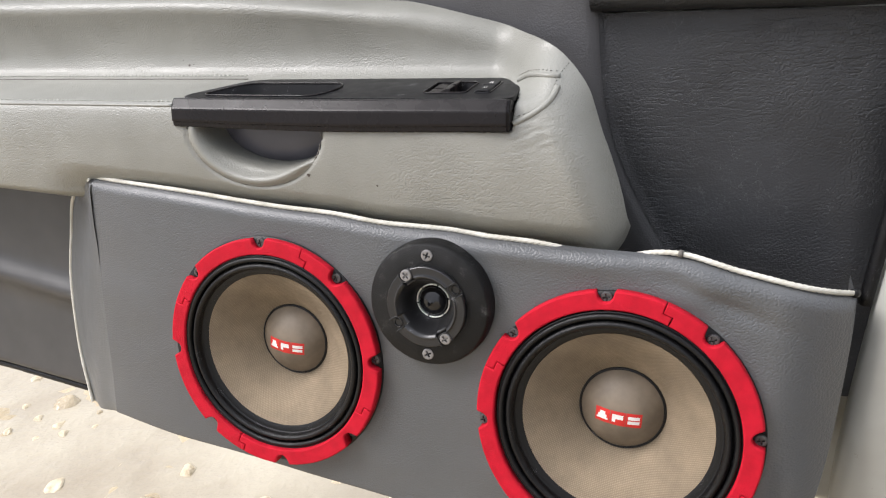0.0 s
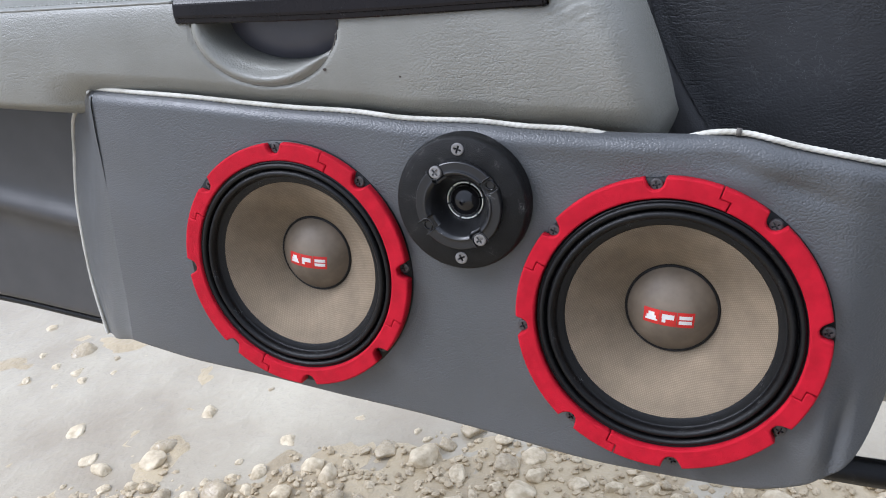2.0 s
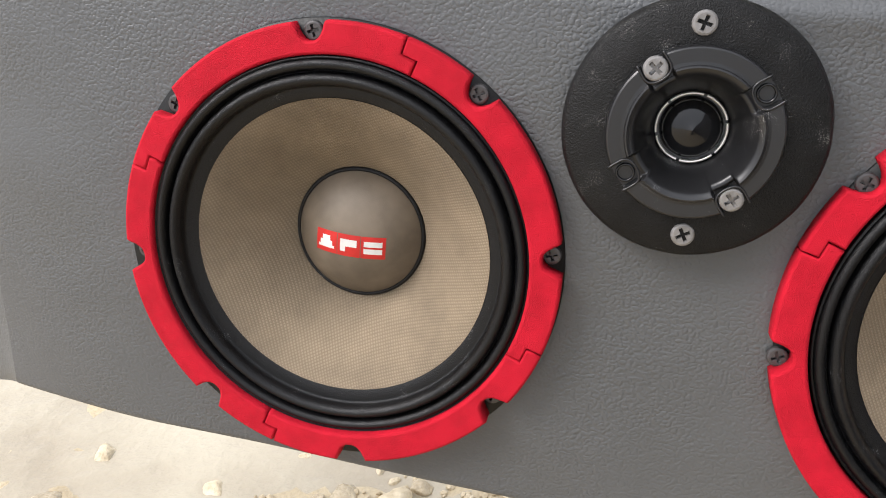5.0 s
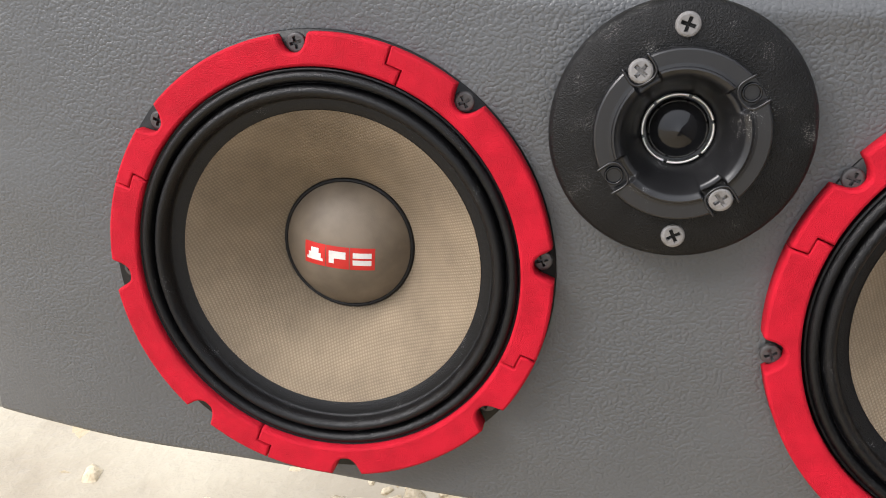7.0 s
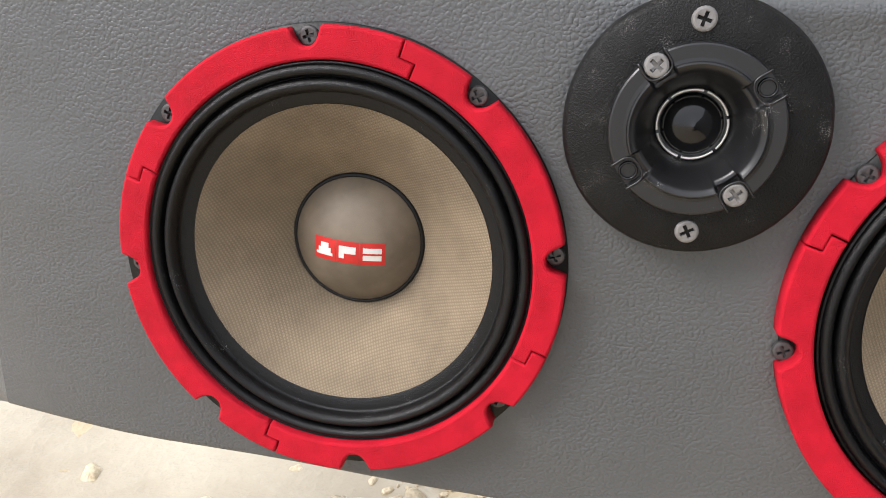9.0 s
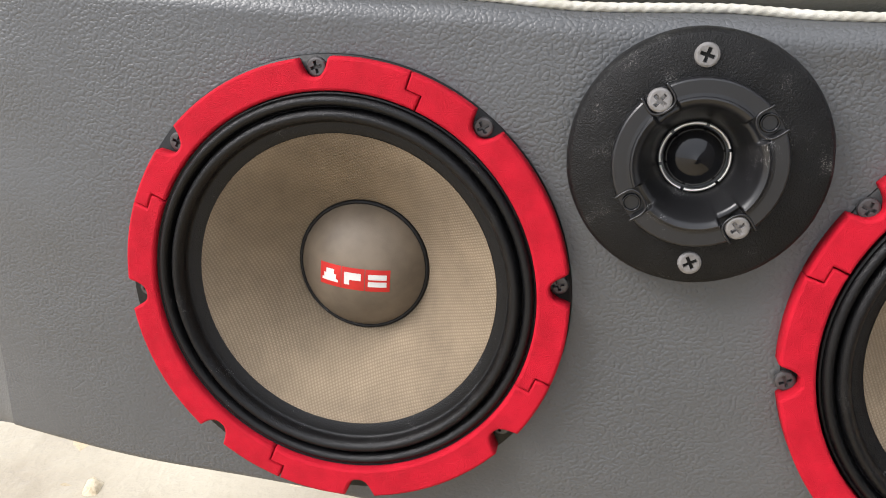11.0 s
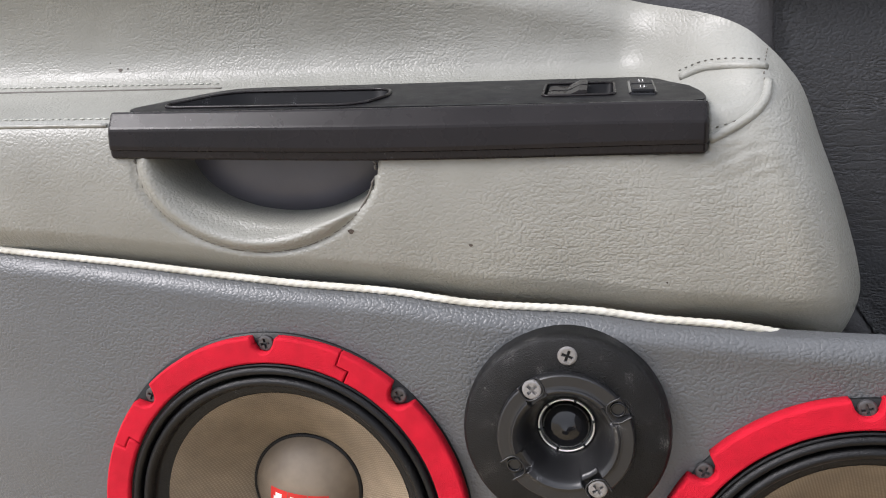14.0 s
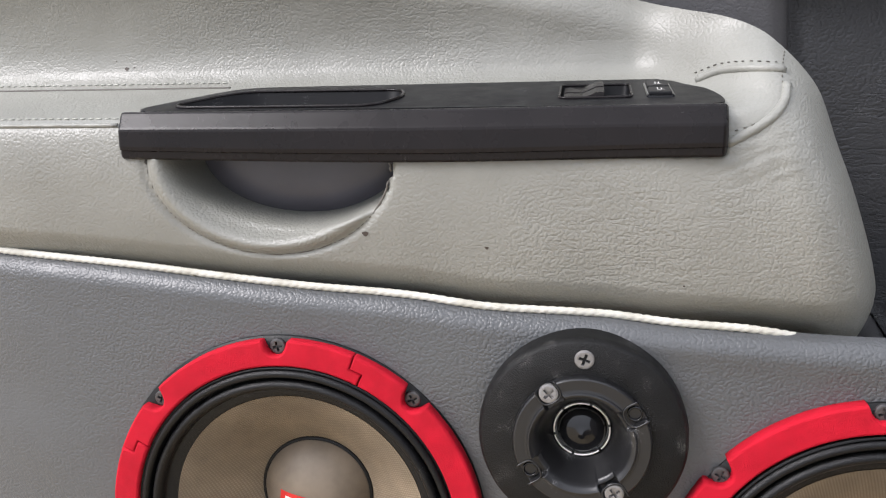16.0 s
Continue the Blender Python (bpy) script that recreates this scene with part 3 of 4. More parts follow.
def open_at(q):
    cx, cz = sum(v[i][0] for i in q) / 4, sum(v[i][2] for i in q) / 4
    return math.hypot(cx - WOOFER_A[0], cz - WOOFER_A[1]) < 0.094 or math.hypot(cx - WOOFER_B[0], cz - WOOFER_B[1]) < 0.094
f = [q for q in f if not open_at(q)]
w = len(us)
lowrow = [(x, y + 0.05, z + 0.004) for x, y, z in v[:w]]
k = len(v)
v = v + lowrow
f += [(i + 1, i, k + i, k + i + 1) for i in range(w - 1)]
link_mesh("vinyl_cover", v, f, VINYL, board)
SIDE = [(-0.186, 0.018, 0.0395), (-0.215, 0.040, 0.033), (-0.25, 0.066, 0.022), (-0.272, 0.077, 0.003), (-0.283, 0.081, -0.03), (-0.292, 0.081, -0.075), (-0.295, 0.081, -0.12), (-0.2945, 0.081, -0.17), (-0.288, 0.081, -0.2255)]
side = spline(SIDE, 0.008)
def flap(u, i):
    q = side[int(i)]
    w = 1 - int(i) / (len(side) - 1)
    a = Vector(cover(0, w))
    p = a.lerp(q, u)
    p.y -= 0.004 * math.sin(math.pi * u) - 0.0015 * math.sin(9 * u + 5 * w)
    return tuple(p)
v, f = grid(flap, np.linspace(0, 1, 14), range(len(side)))
link_mesh("side_flap", v, f, VINYL, board)
def cord(points, radius=0.0019, lay=0.0045):
    """A laid cord: one round bar whose three strands wind about it."""
    line, d, n = spline(points, 0.0009), 0.0, 14
    verts, faces = [], []
    for i, p in enumerate(line):
        e = line[min(i + 1, len(line) - 1)] - line[max(i - 1, 0)]
        d += e.length / 2
        e.normalize()
        s = e.cross(Vector((0, 1, 0.1))).normalized()
        t = s.cross(e)
        for k in range(n):
            a = 2 * math.pi * k / n
            r = radius * (0.84 + 0.22 * abs(math.cos(1.5 * a - math.pi * 3 * d / (3 * lay) * 1.0)))
            verts.append(p + r * (math.cos(a) * s + math.sin(a) * t))
    for i in range(len(line) - 1):
        for k in range(n):
            a, b = i * n + k, i * n + (k + 1) % n
            faces.append((a, b, b + n, a + n))
    return verts, faces + [tuple(range(n))[::-1], tuple(range((len(line) - 1) * n, len(line) * n))]
def top_cord(x):
    z = interp(x, ROPE_TOP)
    return Vector((x, panel_y(x, z) - 0.0035 + 0.006 * step(0.235, 0.262, x) * (1 - step(0.31, 0.325, x)), z + 0.0008 - 0.004 * step(0.235, 0.258, x) * step(0.325, 0.306, x)))
v, f = cord([top_cord(x) for x in np.linspace(-0.1835, 0.258, 30)])
link_mesh("top_cord", v, f, CORD, board, "white braided cord")
v, f = cord([top_cord(x) + Vector((0, 0, 0.001)) for x in np.linspace(0.306, 0.4475, 12)])
link_mesh("end_cord", v, f, CORD, board, "white braided cord with a taped joint")
v, f = cord([Vector(q) + Vector((-0.001, -0.001, 0)) for q in SIDE])
link_mesh("side_cord", v, f, CORD, board, "white braided cord")
v, f = tube([top_cord(0.4465) + Vector((0, 0, 0.001)), top_cord(0.4495) + Vector((0, 0, 0.001))], 0.0032, 10)
link_mesh("cord_tip", v, f, RUBBER, board)
v, f = tube([top_cord(0.334) + Vector((0, 0, 0.001)), top_cord(0.3372) + Vector((0, 0, 0.001))], 0.0028, 10)
link_mesh("cord_wrap", v, f, THREAD_DARK, board)


# ---- screws ----
def screw_mesh(radius):
    """A pan head with a cross recess; faces -y."""
    n, bm = 20, bmesh.new()
    c, d = radius * 0.16, radius * 0.62
    cross = [(c, c), (c, d), (-c, d), (-c, c), (-d, c), (-d, -c), (-c, -c), (-c, -d), (c, -d), (c, -c), (d, -c), (d, c)]
    rings = [(radius, 0.0012), (radius, -0.0002), (radius * 0.93, -0.0007), (radius * 0.78, -0.0009)]
    vr = [[bm.verts.new((r * math.cos(2 * math.pi * i / n), y, r * math.sin(2 * math.pi * i / n))) for i in range(n)] for r, y in rings]
    for a, b in zip(vr, vr[1:]):
        for i in range(n):
            bm.faces.new((a[i], a[(i + 1) % n], b[(i + 1) % n], b[i]))
    top = [bm.verts.new((x, -0.0009, z)) for x, z in cross]
    deep = [bm.verts.new((x * 0.8, 0.0009, z * 0.8)) for x, z in cross]
    edges = [bm.edges.new((top[i], top[(i + 1) % 12])) for i in range(12)]
    edges += [bm.edges.get((vr[-1][i], vr[-1][(i + 1) % n])) for i in range(n)]
    bmesh.ops.triangle_fill(bm, use_beauty=True, edges=edges)
    for face in [q for q in bm.faces if all(x in top for x in q.verts)]:
        bm.faces.remove(face)
    for i in range(12):
        bm.faces.new((top[i], top[(i + 1) % 12], deep[(i + 1) % 12], deep[i]))
    bm.faces.new(deep)
    bmesh.ops.recalc_face_normals(bm, faces=bm.faces)
    me = bpy.data.meshes.new("screw")
    bm.to_mesh(me)
    bm.free()
    return me


SMALL, LARGE = screw_mesh(0.0042), screw_mesh(0.0046)
SMALL.materials.append(SCREW)
LARGE.materials.append(SCREW_PALE)


def screw(me, parent, x, y, z, turn):
    ob = new("screw", me)
    ob.parent = parent
    ob.matrix_basis = pose(x, y, z, random.uniform(-4, 4), turn, random.uniform(-4, 4))
    return ob


# ---- woofers ----
BOLT, SEAMS = 0.0983, (67, 155.5, 248, 336)


def gasket_outline(a0, a1, shift):
    """A quarter of the foam ring, notched round the screws, with stepped joints."""
    ro, ri, rm = 0.1005, 0.0868, 0.0935
    jog, gap = 0.0034 / rm, 0.00025 / rm
    def outer(a):
        for k in range(8):
            s = (a - (radians(93 + 45 * k) + 0)) * BOLT
            s = (s + math.pi * BOLT) % (2 * math.pi * BOLT) - math.pi * BOLT
            if abs(s) < 0.0066:
                q = max(0, 1 - (abs(s) / 0.0066) ** 2.6)
                return ro - 0.0082 * q ** 0.7
        return ro
    pts = []
    n = 150
    for i in range(n + 1):
        a = a0 + jog + gap + (a1 - a0 - 2 * gap) * i / n
        r = outer(a)
        pts.append((r * math.cos(a), r * math.sin(a)))
    for a in (a1 + jog - gap, a1 - jog - gap):
        pts.append((rm * math.cos(a), rm * math.sin(a)))
    for i in range(61):
        a = a1 - jog - gap - (a1 - a0 - 2 * gap) * i / 60
        pts.append((ri * math.cos(a), ri * math.sin(a)))
    for a in (a0 - jog + gap, a0 + jog + gap):
        pts.append((rm * math.cos(a), rm * math.sin(a)))
    return pts


CAP_R, CAP_EDGE, CAP_RISE = 0.0310, 0.0350, 0.0160


def cap_y(r):
    s = (CAP_R ** 2 + CAP_RISE ** 2) / (2 * CAP_RISE)
    return CAP_EDGE - (math.sqrt(s * s - r * r) - (s - CAP_RISE))


def woofer(m):
    w = thing("woofer", None, "round woofer with red foam ring and tan cloth cone", "loudspeaker", "woofers on the door board", m=m)
    v, f = lathe([(0.0955, 0.008), (0.1010, 0.008), (0.1012, 0.0034), (0.1008, 0.0025), (0.0840, 0.0025), (0.0835, 0.005)], 128)
    link_mesh("flange", v, f, STEEL_BLACK, w, "black steel flange")
    v, f = lathe([(0.0950, 0.004), (0.0935, 0.022), (0.075, 0.046), (0.062, 0.052), (0.0615, 0.056), (0.060, 0.072), (0.001, 0.074)], 64)
    link_mesh("basket", v, f, STEEL_BLACK, w)
    for a, c in zip(SEAMS, SEAMS[1:] + (SEAMS[0] + 360,)):
        v, f = prism(gasket_outline(radians(a), radians(c), 0), 0.0052, -0.0058, 0.0014)
        quads = [q for q in f if len(q) == 4]
        bm = bmesh.new()
        bv = [bm.verts.new(q) for q in v]
        for q in quads:
            bm.faces.new([bv[i] for i in q]).smooth = True
        n = len(v) // 4
        for base in (0, 3 * n):
            bmesh.ops.triangle_fill(bm, use_beauty=True, edges=[bm.edges.get((bv[base + i], bv[base + (i + 1) % n])) for i in range(n)])
        for q in bm.verts:
            q.co += Vector((0.0006, 0.026 * q.co.z, 0.0004))
        bmesh.ops.recalc_face_normals(bm, faces=bm.faces)
        part("gasket_segment", bm, RED, w, "red foam ring segment")
    prof = [(0.0880, 0.0020), (0.0876, -0.0012), (0.0868, -0.0036)]
    for i in range(9):
        a = math.pi * i / 8
        prof.append((0.0840 + 0.0024 * math.cos(a), -0.0014 - 0.0034 * math.sin(a)))
    prof += [(0.0812, 0.0010), (0.0808, 0.0010)]
    for i in range(13):
        a = math.pi * i / 12
        prof.append((0.0779 + 0.0029 * math.cos(a), 0.0002 - 0.0046 * math.sin(a)))
    prof += [(0.0747, 0.0016), (0.0738, 0.0022), (0.0732, 0.0020), (0.0680, 0.0058), (0.0672, 0.0062), (0.0668, 0.0072)]
    v, f = lathe(prof, 128)
    link_mesh("surround", v, f, RUBBER, w, "black rubber double-roll surround")
    prof = []
    for i in range(15):
        t = i / 14
        prof.append((0.0692 - 0.0385 * t, 0.0046 + 0.0330 * t ** 1.18))
    v, f = lathe(prof, 128)
    link_mesh("cone", v, f, CLOTH, w, "tan woven cloth cone")
    v, f = lathe([(0.0332, 0.0374), (0.0328, 0.0354), (0.0319, 0.0342), (0.0309, 0.0346), (0.0304, 0.0365)], 96)
    link_mesh("cap_bead", v, f, RUBBER, w, "dark glue bead")
    v, f = lathe([(CAP_R * math.sin(0.5 * math.pi * i / 16), cap_y(CAP_R * math.sin(0.5 * math.pi * i / 16))) for i in range(1, 17)] [::-1] + [(0.00001, cap_y(0))], 96)
    cap = link_mesh("dust_cap", v, f, CAP, w, "tan domed dust cap")
    # printed badge: three red tiles with plain white blocks
    def patch(x0, x1, z0, z1, off, slant=0.0):
        return grid(lambda x, z: (x + slant * (z - z0), cap_y(min(math.hypot(x, z), CAP_R * 0.999)) - off, z), np.linspace(x0, x1, 8), np.linspace(z0, z1, 8))
    def tilted(q):
        a = radians(-6)
        v = [(x * math.cos(a) - z * math.sin(a), x * math.sin(a) + z * math.cos(a)) for x, y, z in q[0]]
        return [(x, cap_y(min(math.hypot(x, z), CAP_R * 0.999)) - q[2], z) for x, z in v], q[1]
    def print_at(x0, x1, z0, z1, off):
        return tilted((*patch(x0, x1, z0, z1, off), off))
    for i in range(3):
        x0 = -0.0176 + i * 0.01155
        link_mesh("badge_tile", *print_at(x0, x0 + 0.0112, -0.0072, 0.0038, 0.00012), LOGO_RED, cap, "red printed badge tile")
        # plain white shapes: a gable, a flag and a bar pair
        strips = (((0.0012, 0.0098, -0.0048, -0.0034), (0.0022, 0.0088, -0.0034, -0.0010), (0.0034, 0.0076, -0.0010, 0.0014)),
                  ((0.0014, 0.0040, -0.0048, -0.0022), (0.0014, 0.0096, -0.0022, 0.0014)),
                  ((0.0014, 0.0098, -0.0048, -0.0022), (0.0014, 0.0098, -0.0012, 0.0014)))[i]
        link_mesh("badge_block", *join(*[print_at(x0 + a, x0 + c, z0, z1, 0.0002) for a, c, z0, z1 in strips]), LOGO_WHITE, cap, "white printed block")
    for ob in w.children:
        ob.location.x = 0.0012 if ob.name.startswith("flange") else 0.0004
    for k in range(8):
        a = radians(93 + 45 * k)
        screw(SMALL, w, BOLT * math.cos(a), 0.0014, BOLT * math.sin(a) - 0.0016, random.uniform(0, 90))
    return w


woofer_a = woofer(Matrix.Translation((WOOFER_A[0], 0, WOOFER_A[1])))
TURN_B = Matrix.Rotation(radians(-2.0), 4, "Y")
woofer_b = copy_thing(woofer_a, TILT @ Matrix.Translation((WOOFER_B[0], -0.0030, WOOFER_B[1])) @ Matrix.Rotation(radians(-1.2), 4, "Z") @ Matrix.Rotation(radians(-1.7), 4, "X") @ TURN_B @ Matrix.Scale(1.022, 4))
for ob in woofer_b.children:
    if ob.name.startswith("gasket"):
        ob.scale, ob.location.x = (1.012, 1, 1.012), -0.0010
# the nearer basket sits a little off its ring: half of its screws hide under the foam
for ob in woofer_a.children:
    if ob.name.startswith("flange"):
        ob.scale, ob.location.x = (1.013, 1, 1.013), -0.0004
    if ob.name.startswith("gasket"):
        ob.scale, ob.location.x = (1.006, 1, 1.006), -0.0002
    if ob.name.startswith("screw"):
        ob.location = (ob.location.x * 0.974 + 0.0008, ob.location.y, ob.location.z * 0.974 + 0.0030)

# ---- tweeter on its round board ----
tweeter = thing("tweeter", (TWEETER[0], 0, TWEETER[1]), "black bullet tweeter in a small horn on a round painted board", "loudspeaker")
prof = [(0.0492, 0.008), (0.0492, -0.0035), (0.0488, -0.0062), (0.0478, -0.0086), (0.0466, -0.0095), (0.031, -0.0097), (0.024, -0.0097), (0.0239, 0.0)]
v, f = lathe(prof, 128)
v = [(x * (1 + 0.004 * noise.noise(Vector((x * 90, y * 200, z * 90)))), y + 0.0003 * noise.noise(Vector((x * 160, 2, z * 160))), z) for x, y, z in v]
link_mesh("spacer_ring", v, f, MDF, tweeter, "rough black painted board ring dusted with grit")
EARS = (123, -57, 33, 213)


def ear(a, r):
    for e in EARS:
        s = ((a - radians(e) + math.pi) % (2 * math.pi) - math.pi) * r
        if abs(s) < 0.0052 and r > 0.0222:
            return min(1, (0.0052 - abs(s)) / 0.0008)
    return 0.0


def horn(a, i):
    prof = [(0.0320, -0.0097), (0.0320, -0.0128), (0.0316, -0.0138), (0.0310, -0.0142), (0.0295, -0.0142), (0.028, -0.0142), (0.0265, -0.0142), (0.0253, -0.0144), (0.0249, -0.0152), (0.0243, -0.0154),
            (0.0236, -0.0150), (0.0228, -0.0144), (0.0220, -0.0134), (0.0205, -0.0098), (0.0187, -0.0050), (0.0168, -0.0010), (0.0150, 0.0020), (0.0138, 0.0036), (0.0134, 0.0060), (0.0134, 0.012)]
    r, y = prof[int(i)]
    k = ear(a, r)
    if 0.0222 < r:
        y = y * (1 - k) + k * max(y, -0.0112)
    elif r > 0.0200 and ear(a, 0.0225) > 0:
        y += 0.0008 * ear(a, 0.0225)
    if 0.0238 < r < 0.0251 and ear(a, 0.0262):
        y = max(y, -0.0115)
    return (r * math.cos(a), y, r * math.sin(a))


v, f = grid(horn, [2 * math.pi * i / 360 for i in range(361)], range(20))
horn_ob = link_mesh("horn", v, f, HORN, tweeter, "matt black plastic horn flange")
horn_ob.data.polygons.foreach_set("use_smooth", [i >= 360 * 10 for i in range(len(f))])
for e in EARS:
    c, s = math.cos(radians(e)), math.sin(radians(e))
    # walls round each mounting ear
    pts = []
    for q, r in ((-0.0052, 0.0325), (-0.0052, 0.0268), (-0.0036, 0.0244), (0, 0.0236), (0.0036, 0.0244), (0.0052, 0.0268), (0.0052, 0.0325)):
        pts.append((r * c - q * s, -0.0143, r * s + q * c))
    v, f = tube(spline(pts, 0.0008), 0.0005, 6)
    link_mesh("ear_rib", v, f, HORN, tweeter)
for e in EARS[2:]:
    x, z = 0.0283 * math.cos(radians(e)), 0.0283 * math.sin(radians(e))
    v, f = lathe([(0.0037, -0.0112), (0.0036, -0.0122), (0.0032, -0.0125), (0.0027, -0.0121), (0.0026, -0.0085), (0.0001, -0.0084)], 24)
    ob = link_mesh("ear_hole", v, f, GLOSS, tweeter)
    ob.location = (x, 0, z)
for e in EARS[:2]:
    screw(LARGE, tweeter, 0.0283 * math.cos(radians(e)), -0.0136, 0.0283 * math.sin(radians(e)), random.uniform(10, 80))
screw(LARGE, tweeter, 0.0005, -0.0097, 0.0395, 20)
screw(LARGE, tweeter, -0.0005, -0.0097, -0.0395, 65)
prof = [(0.0120, 0.010), (0.0120, 0.0045)] + [(0.0118 * math.cos(0.5 * math.pi * i / 9) ** 0.85, 0.0042 - 0.0075 * math.sin(0.5 * math.pi * i / 9)) for i in range(9)] + [(0.0016, -0.0037), (0.00001, -0.0046)]
v, f = lathe(prof, 64)
link_mesh("phase_plug", v, f, GLOSS, tweeter, "glossy black bullet plug")
for k in range(6):
    a = radians(60 * k + 12)
    v, f = lathe([(0.0138, 0.0035), (0.0138, 0.0022), (0.0133, 0.0017), (0.0127, 0.0022), (0.0127, 0.0035)], 12, a + 0.05, a + radians(60) - 0.05)
    link_mesh("ring_arc", v, f, SILVER, tweeter, "silver ring piece")

# ---- armrest switch panel ----
arm = thing("armrest_panel", (0, 0, 0), "dark plastic armrest panel with open tray and window switches", "armrest")
SLOPE = 0.165
def deck(y):
    return 0.1150 + SLOPE * (y - 0.008)
STRIP = [(0.014, 0.1145), (0.0085, 0.1152), (0.0070, 0.1150), (0.0062, 0.1142), (0.0034, 0.1078), (0.0029, 0.1068), (0.0026, 0.1056), (0.0024, 0.0985), (0.0026, 0.0966), (0.0034, 0.0962), (0.0036, 0.0932), (0.0046, 0.0922), (0.014, 0.0925)]
def strip(x, i):
    y, z = STRIP[int(i)]
    e = max(0, 1 - min(x + 0.0768, 0.2148 - x) / 0.0025)
    zc = 0.104
    z = zc + (z - zc) * (1 - 0.10 * e * e) + 0.0012 * step(0.05, 0.2, x) - (0.0015 * math.sin(math.pi * (x + 0.077) / 0.292) if z < 0.1 else 0)
    return (x, y + 0.0022 * e * e - 0.0012 * math.sin(math.pi * (x + 0.077) / 0.292), z)
xs = list(np.linspace(-0.0768, -0.0743, 6)) + list(np.linspace(-0.07, 0.208, 60)) + list(np.linspace(0.2123, 0.2148, 6))
v, f = grid(strip, xs, range(len(STRIP)))
w = len(xs)
f.append(tuple(i * w for i in range(len(STRIP))))
f.append(tuple(i * w + w - 1 for i in range(len(STRIP)))[::-1])
link_mesh("front_strip", v, f, ARM, arm, "dark satin grab strip, scuffed", smooth=False)
def flat_plate(outline, holes, thick, edge=0.0):
    """A sloping deck plate with holes; outlines in x, y."""
    bm = bmesh.new()
    edges = []
    for loop in [outline] + holes:
        vs = [bm.verts.new((x, y, deck(y) + 0.0012 * step(0.05, 0.2, x))) for x, y in loop]
        edges += [bm.edges.new((vs[i], vs[(i + 1) % len(vs)])) for i in range(len(vs))]
    bmesh.ops.triangle_fill(bm, use_beauty=True, edges=edges)
    res = bmesh.ops.extrude_edge_only(bm, edges=[e for e in bm.edges if e.is_boundary])
    for q in res["geom"]:
        if isinstance(q, bmesh.types.BMVert):
            q.co.z -= thick
    bmesh.ops.recalc_face_normals(bm, faces=bm.faces)
    return bm
def rounded(pts, r, n=5):
    out = []
    for i in range(len(pts)):
        p, a, c = Vector(pts[i]), Vector(pts[i - 1]), Vector(pts[(i + 1) % len(pts)])
        da, dc = (a - p), (c - p)
        k = min(r, da.length * 0.45, dc.length * 0.45)
        a, c = p + da.normalized() * k, p + dc.normalized() * k
        for j in range(n + 1):
            t = j / n
            out.append(tuple((1 - t) ** 2 * a + 2 * t * (1 - t) * p + t * t * c))
    return out
PLATE = rounded([(-0.0765, 0.0095), (0.2145, 0.0095), (0.2145, 0.030), (0.203, 0.0765), (-0.040, 0.0765)], 0.020, 8)
TRAY = rounded([(-0.058, 0.0165), (0.052, 0.0165), (0.062, 0.040), (0.057, 0.060), (-0.034, 0.060)], 0.016, 8)
WELL = rounded([(0.1405, 0.026), (0.1745, 0.026), (0.1745, 0.060), (0.1405, 0.060)], 0.004)
part("deck_plate", flat_plate(PLATE, [TRAY, WELL], 0.004), ARM_TOP, arm, "black grained deck")
def well(loop, depth, shrink):
    cx, cy = sum(p[0] for p in loop) / len(loop), sum(p[1] for p in loop) / len(loop)
    n = len(loop)
    rows = []
    for k, (d, s) in enumerate(((0.0006, 1.0), (-0.0002, 0.985), (-depth * 0.8, 1 - shrink), (-depth, 0.93 - shrink))):
        for x, y in loop:
            px, py = cx + (x - cx) * s, cy + (y - cy) * s
            rows.append((px, py, deck(y if k < 2 else py) + d + 0.0012 * step(0.05, 0.2, px)))
    faces = [(k * n + i, k * n + (i + 1) % n, (k + 1) * n + (i + 1) % n, (k + 1) * n + i) for k in range(3) for i in range(n)]
    faces.append(tuple(range(3 * n, 4 * n)))
    return rows, faces
link_mesh("tray", *well(TRAY, 0.016, 0.03), ARM_TOP, arm, "open black tray")
def rim(loop, r, lift):
    pts = [(x, y, deck(y) + lift + 0.0012 * step(0.05, 0.2, x)) for x, y in loop]
    return tube(pts + [pts[0]], r, 6, False)
link_mesh("tray_lip", *rim(TRAY, 0.0009, 0.0004), ARM, arm)
link_mesh("switch_well", *well(WELL, 0.009, 0.03), ARM_TOP, arm)
link_mesh("switch_lip", *rim(WELL, 0.0007, 0.0003), ARM, arm)
def rocker(x0, x1, y0, y1, h, tip):
    sec = [(0.0, -0.008), (0.0, h * 0.4), (0.12, h * 0.8), (0.5, h * 0.55), (0.85, h * 0.8 + tip), (1.0, h + tip), (1.06, h * 0.7 + tip), (1.0, -0.008)]
    return grid(lambda y, i: (x0 + (x1 - x0) * sec[int(i)][0], y, deck(y) + sec[int(i)][1]), [y0, y0 + 0.001, (y0 + y1) / 2, y1 - 0.001, y1], range(len(sec)))
for y0, y1 in ((0.028, 0.041), (0.044, 0.057)):
    v, f = rocker(0.1425, 0.1605, y0, y1, 0.001, 0.0025)
    n = 5
    f += [tuple(i * n for i in range(8)), tuple(i * n + 4 for i in range(8))]
    link_mesh("window_switch", v, f, ARM, arm, "black rocker switch", smooth=False)
BUTTON = rounded([(0.1810, 0.026), (0.1940, 0.026), (0.1940, 0.061), (0.1810, 0.061)], 0.002)
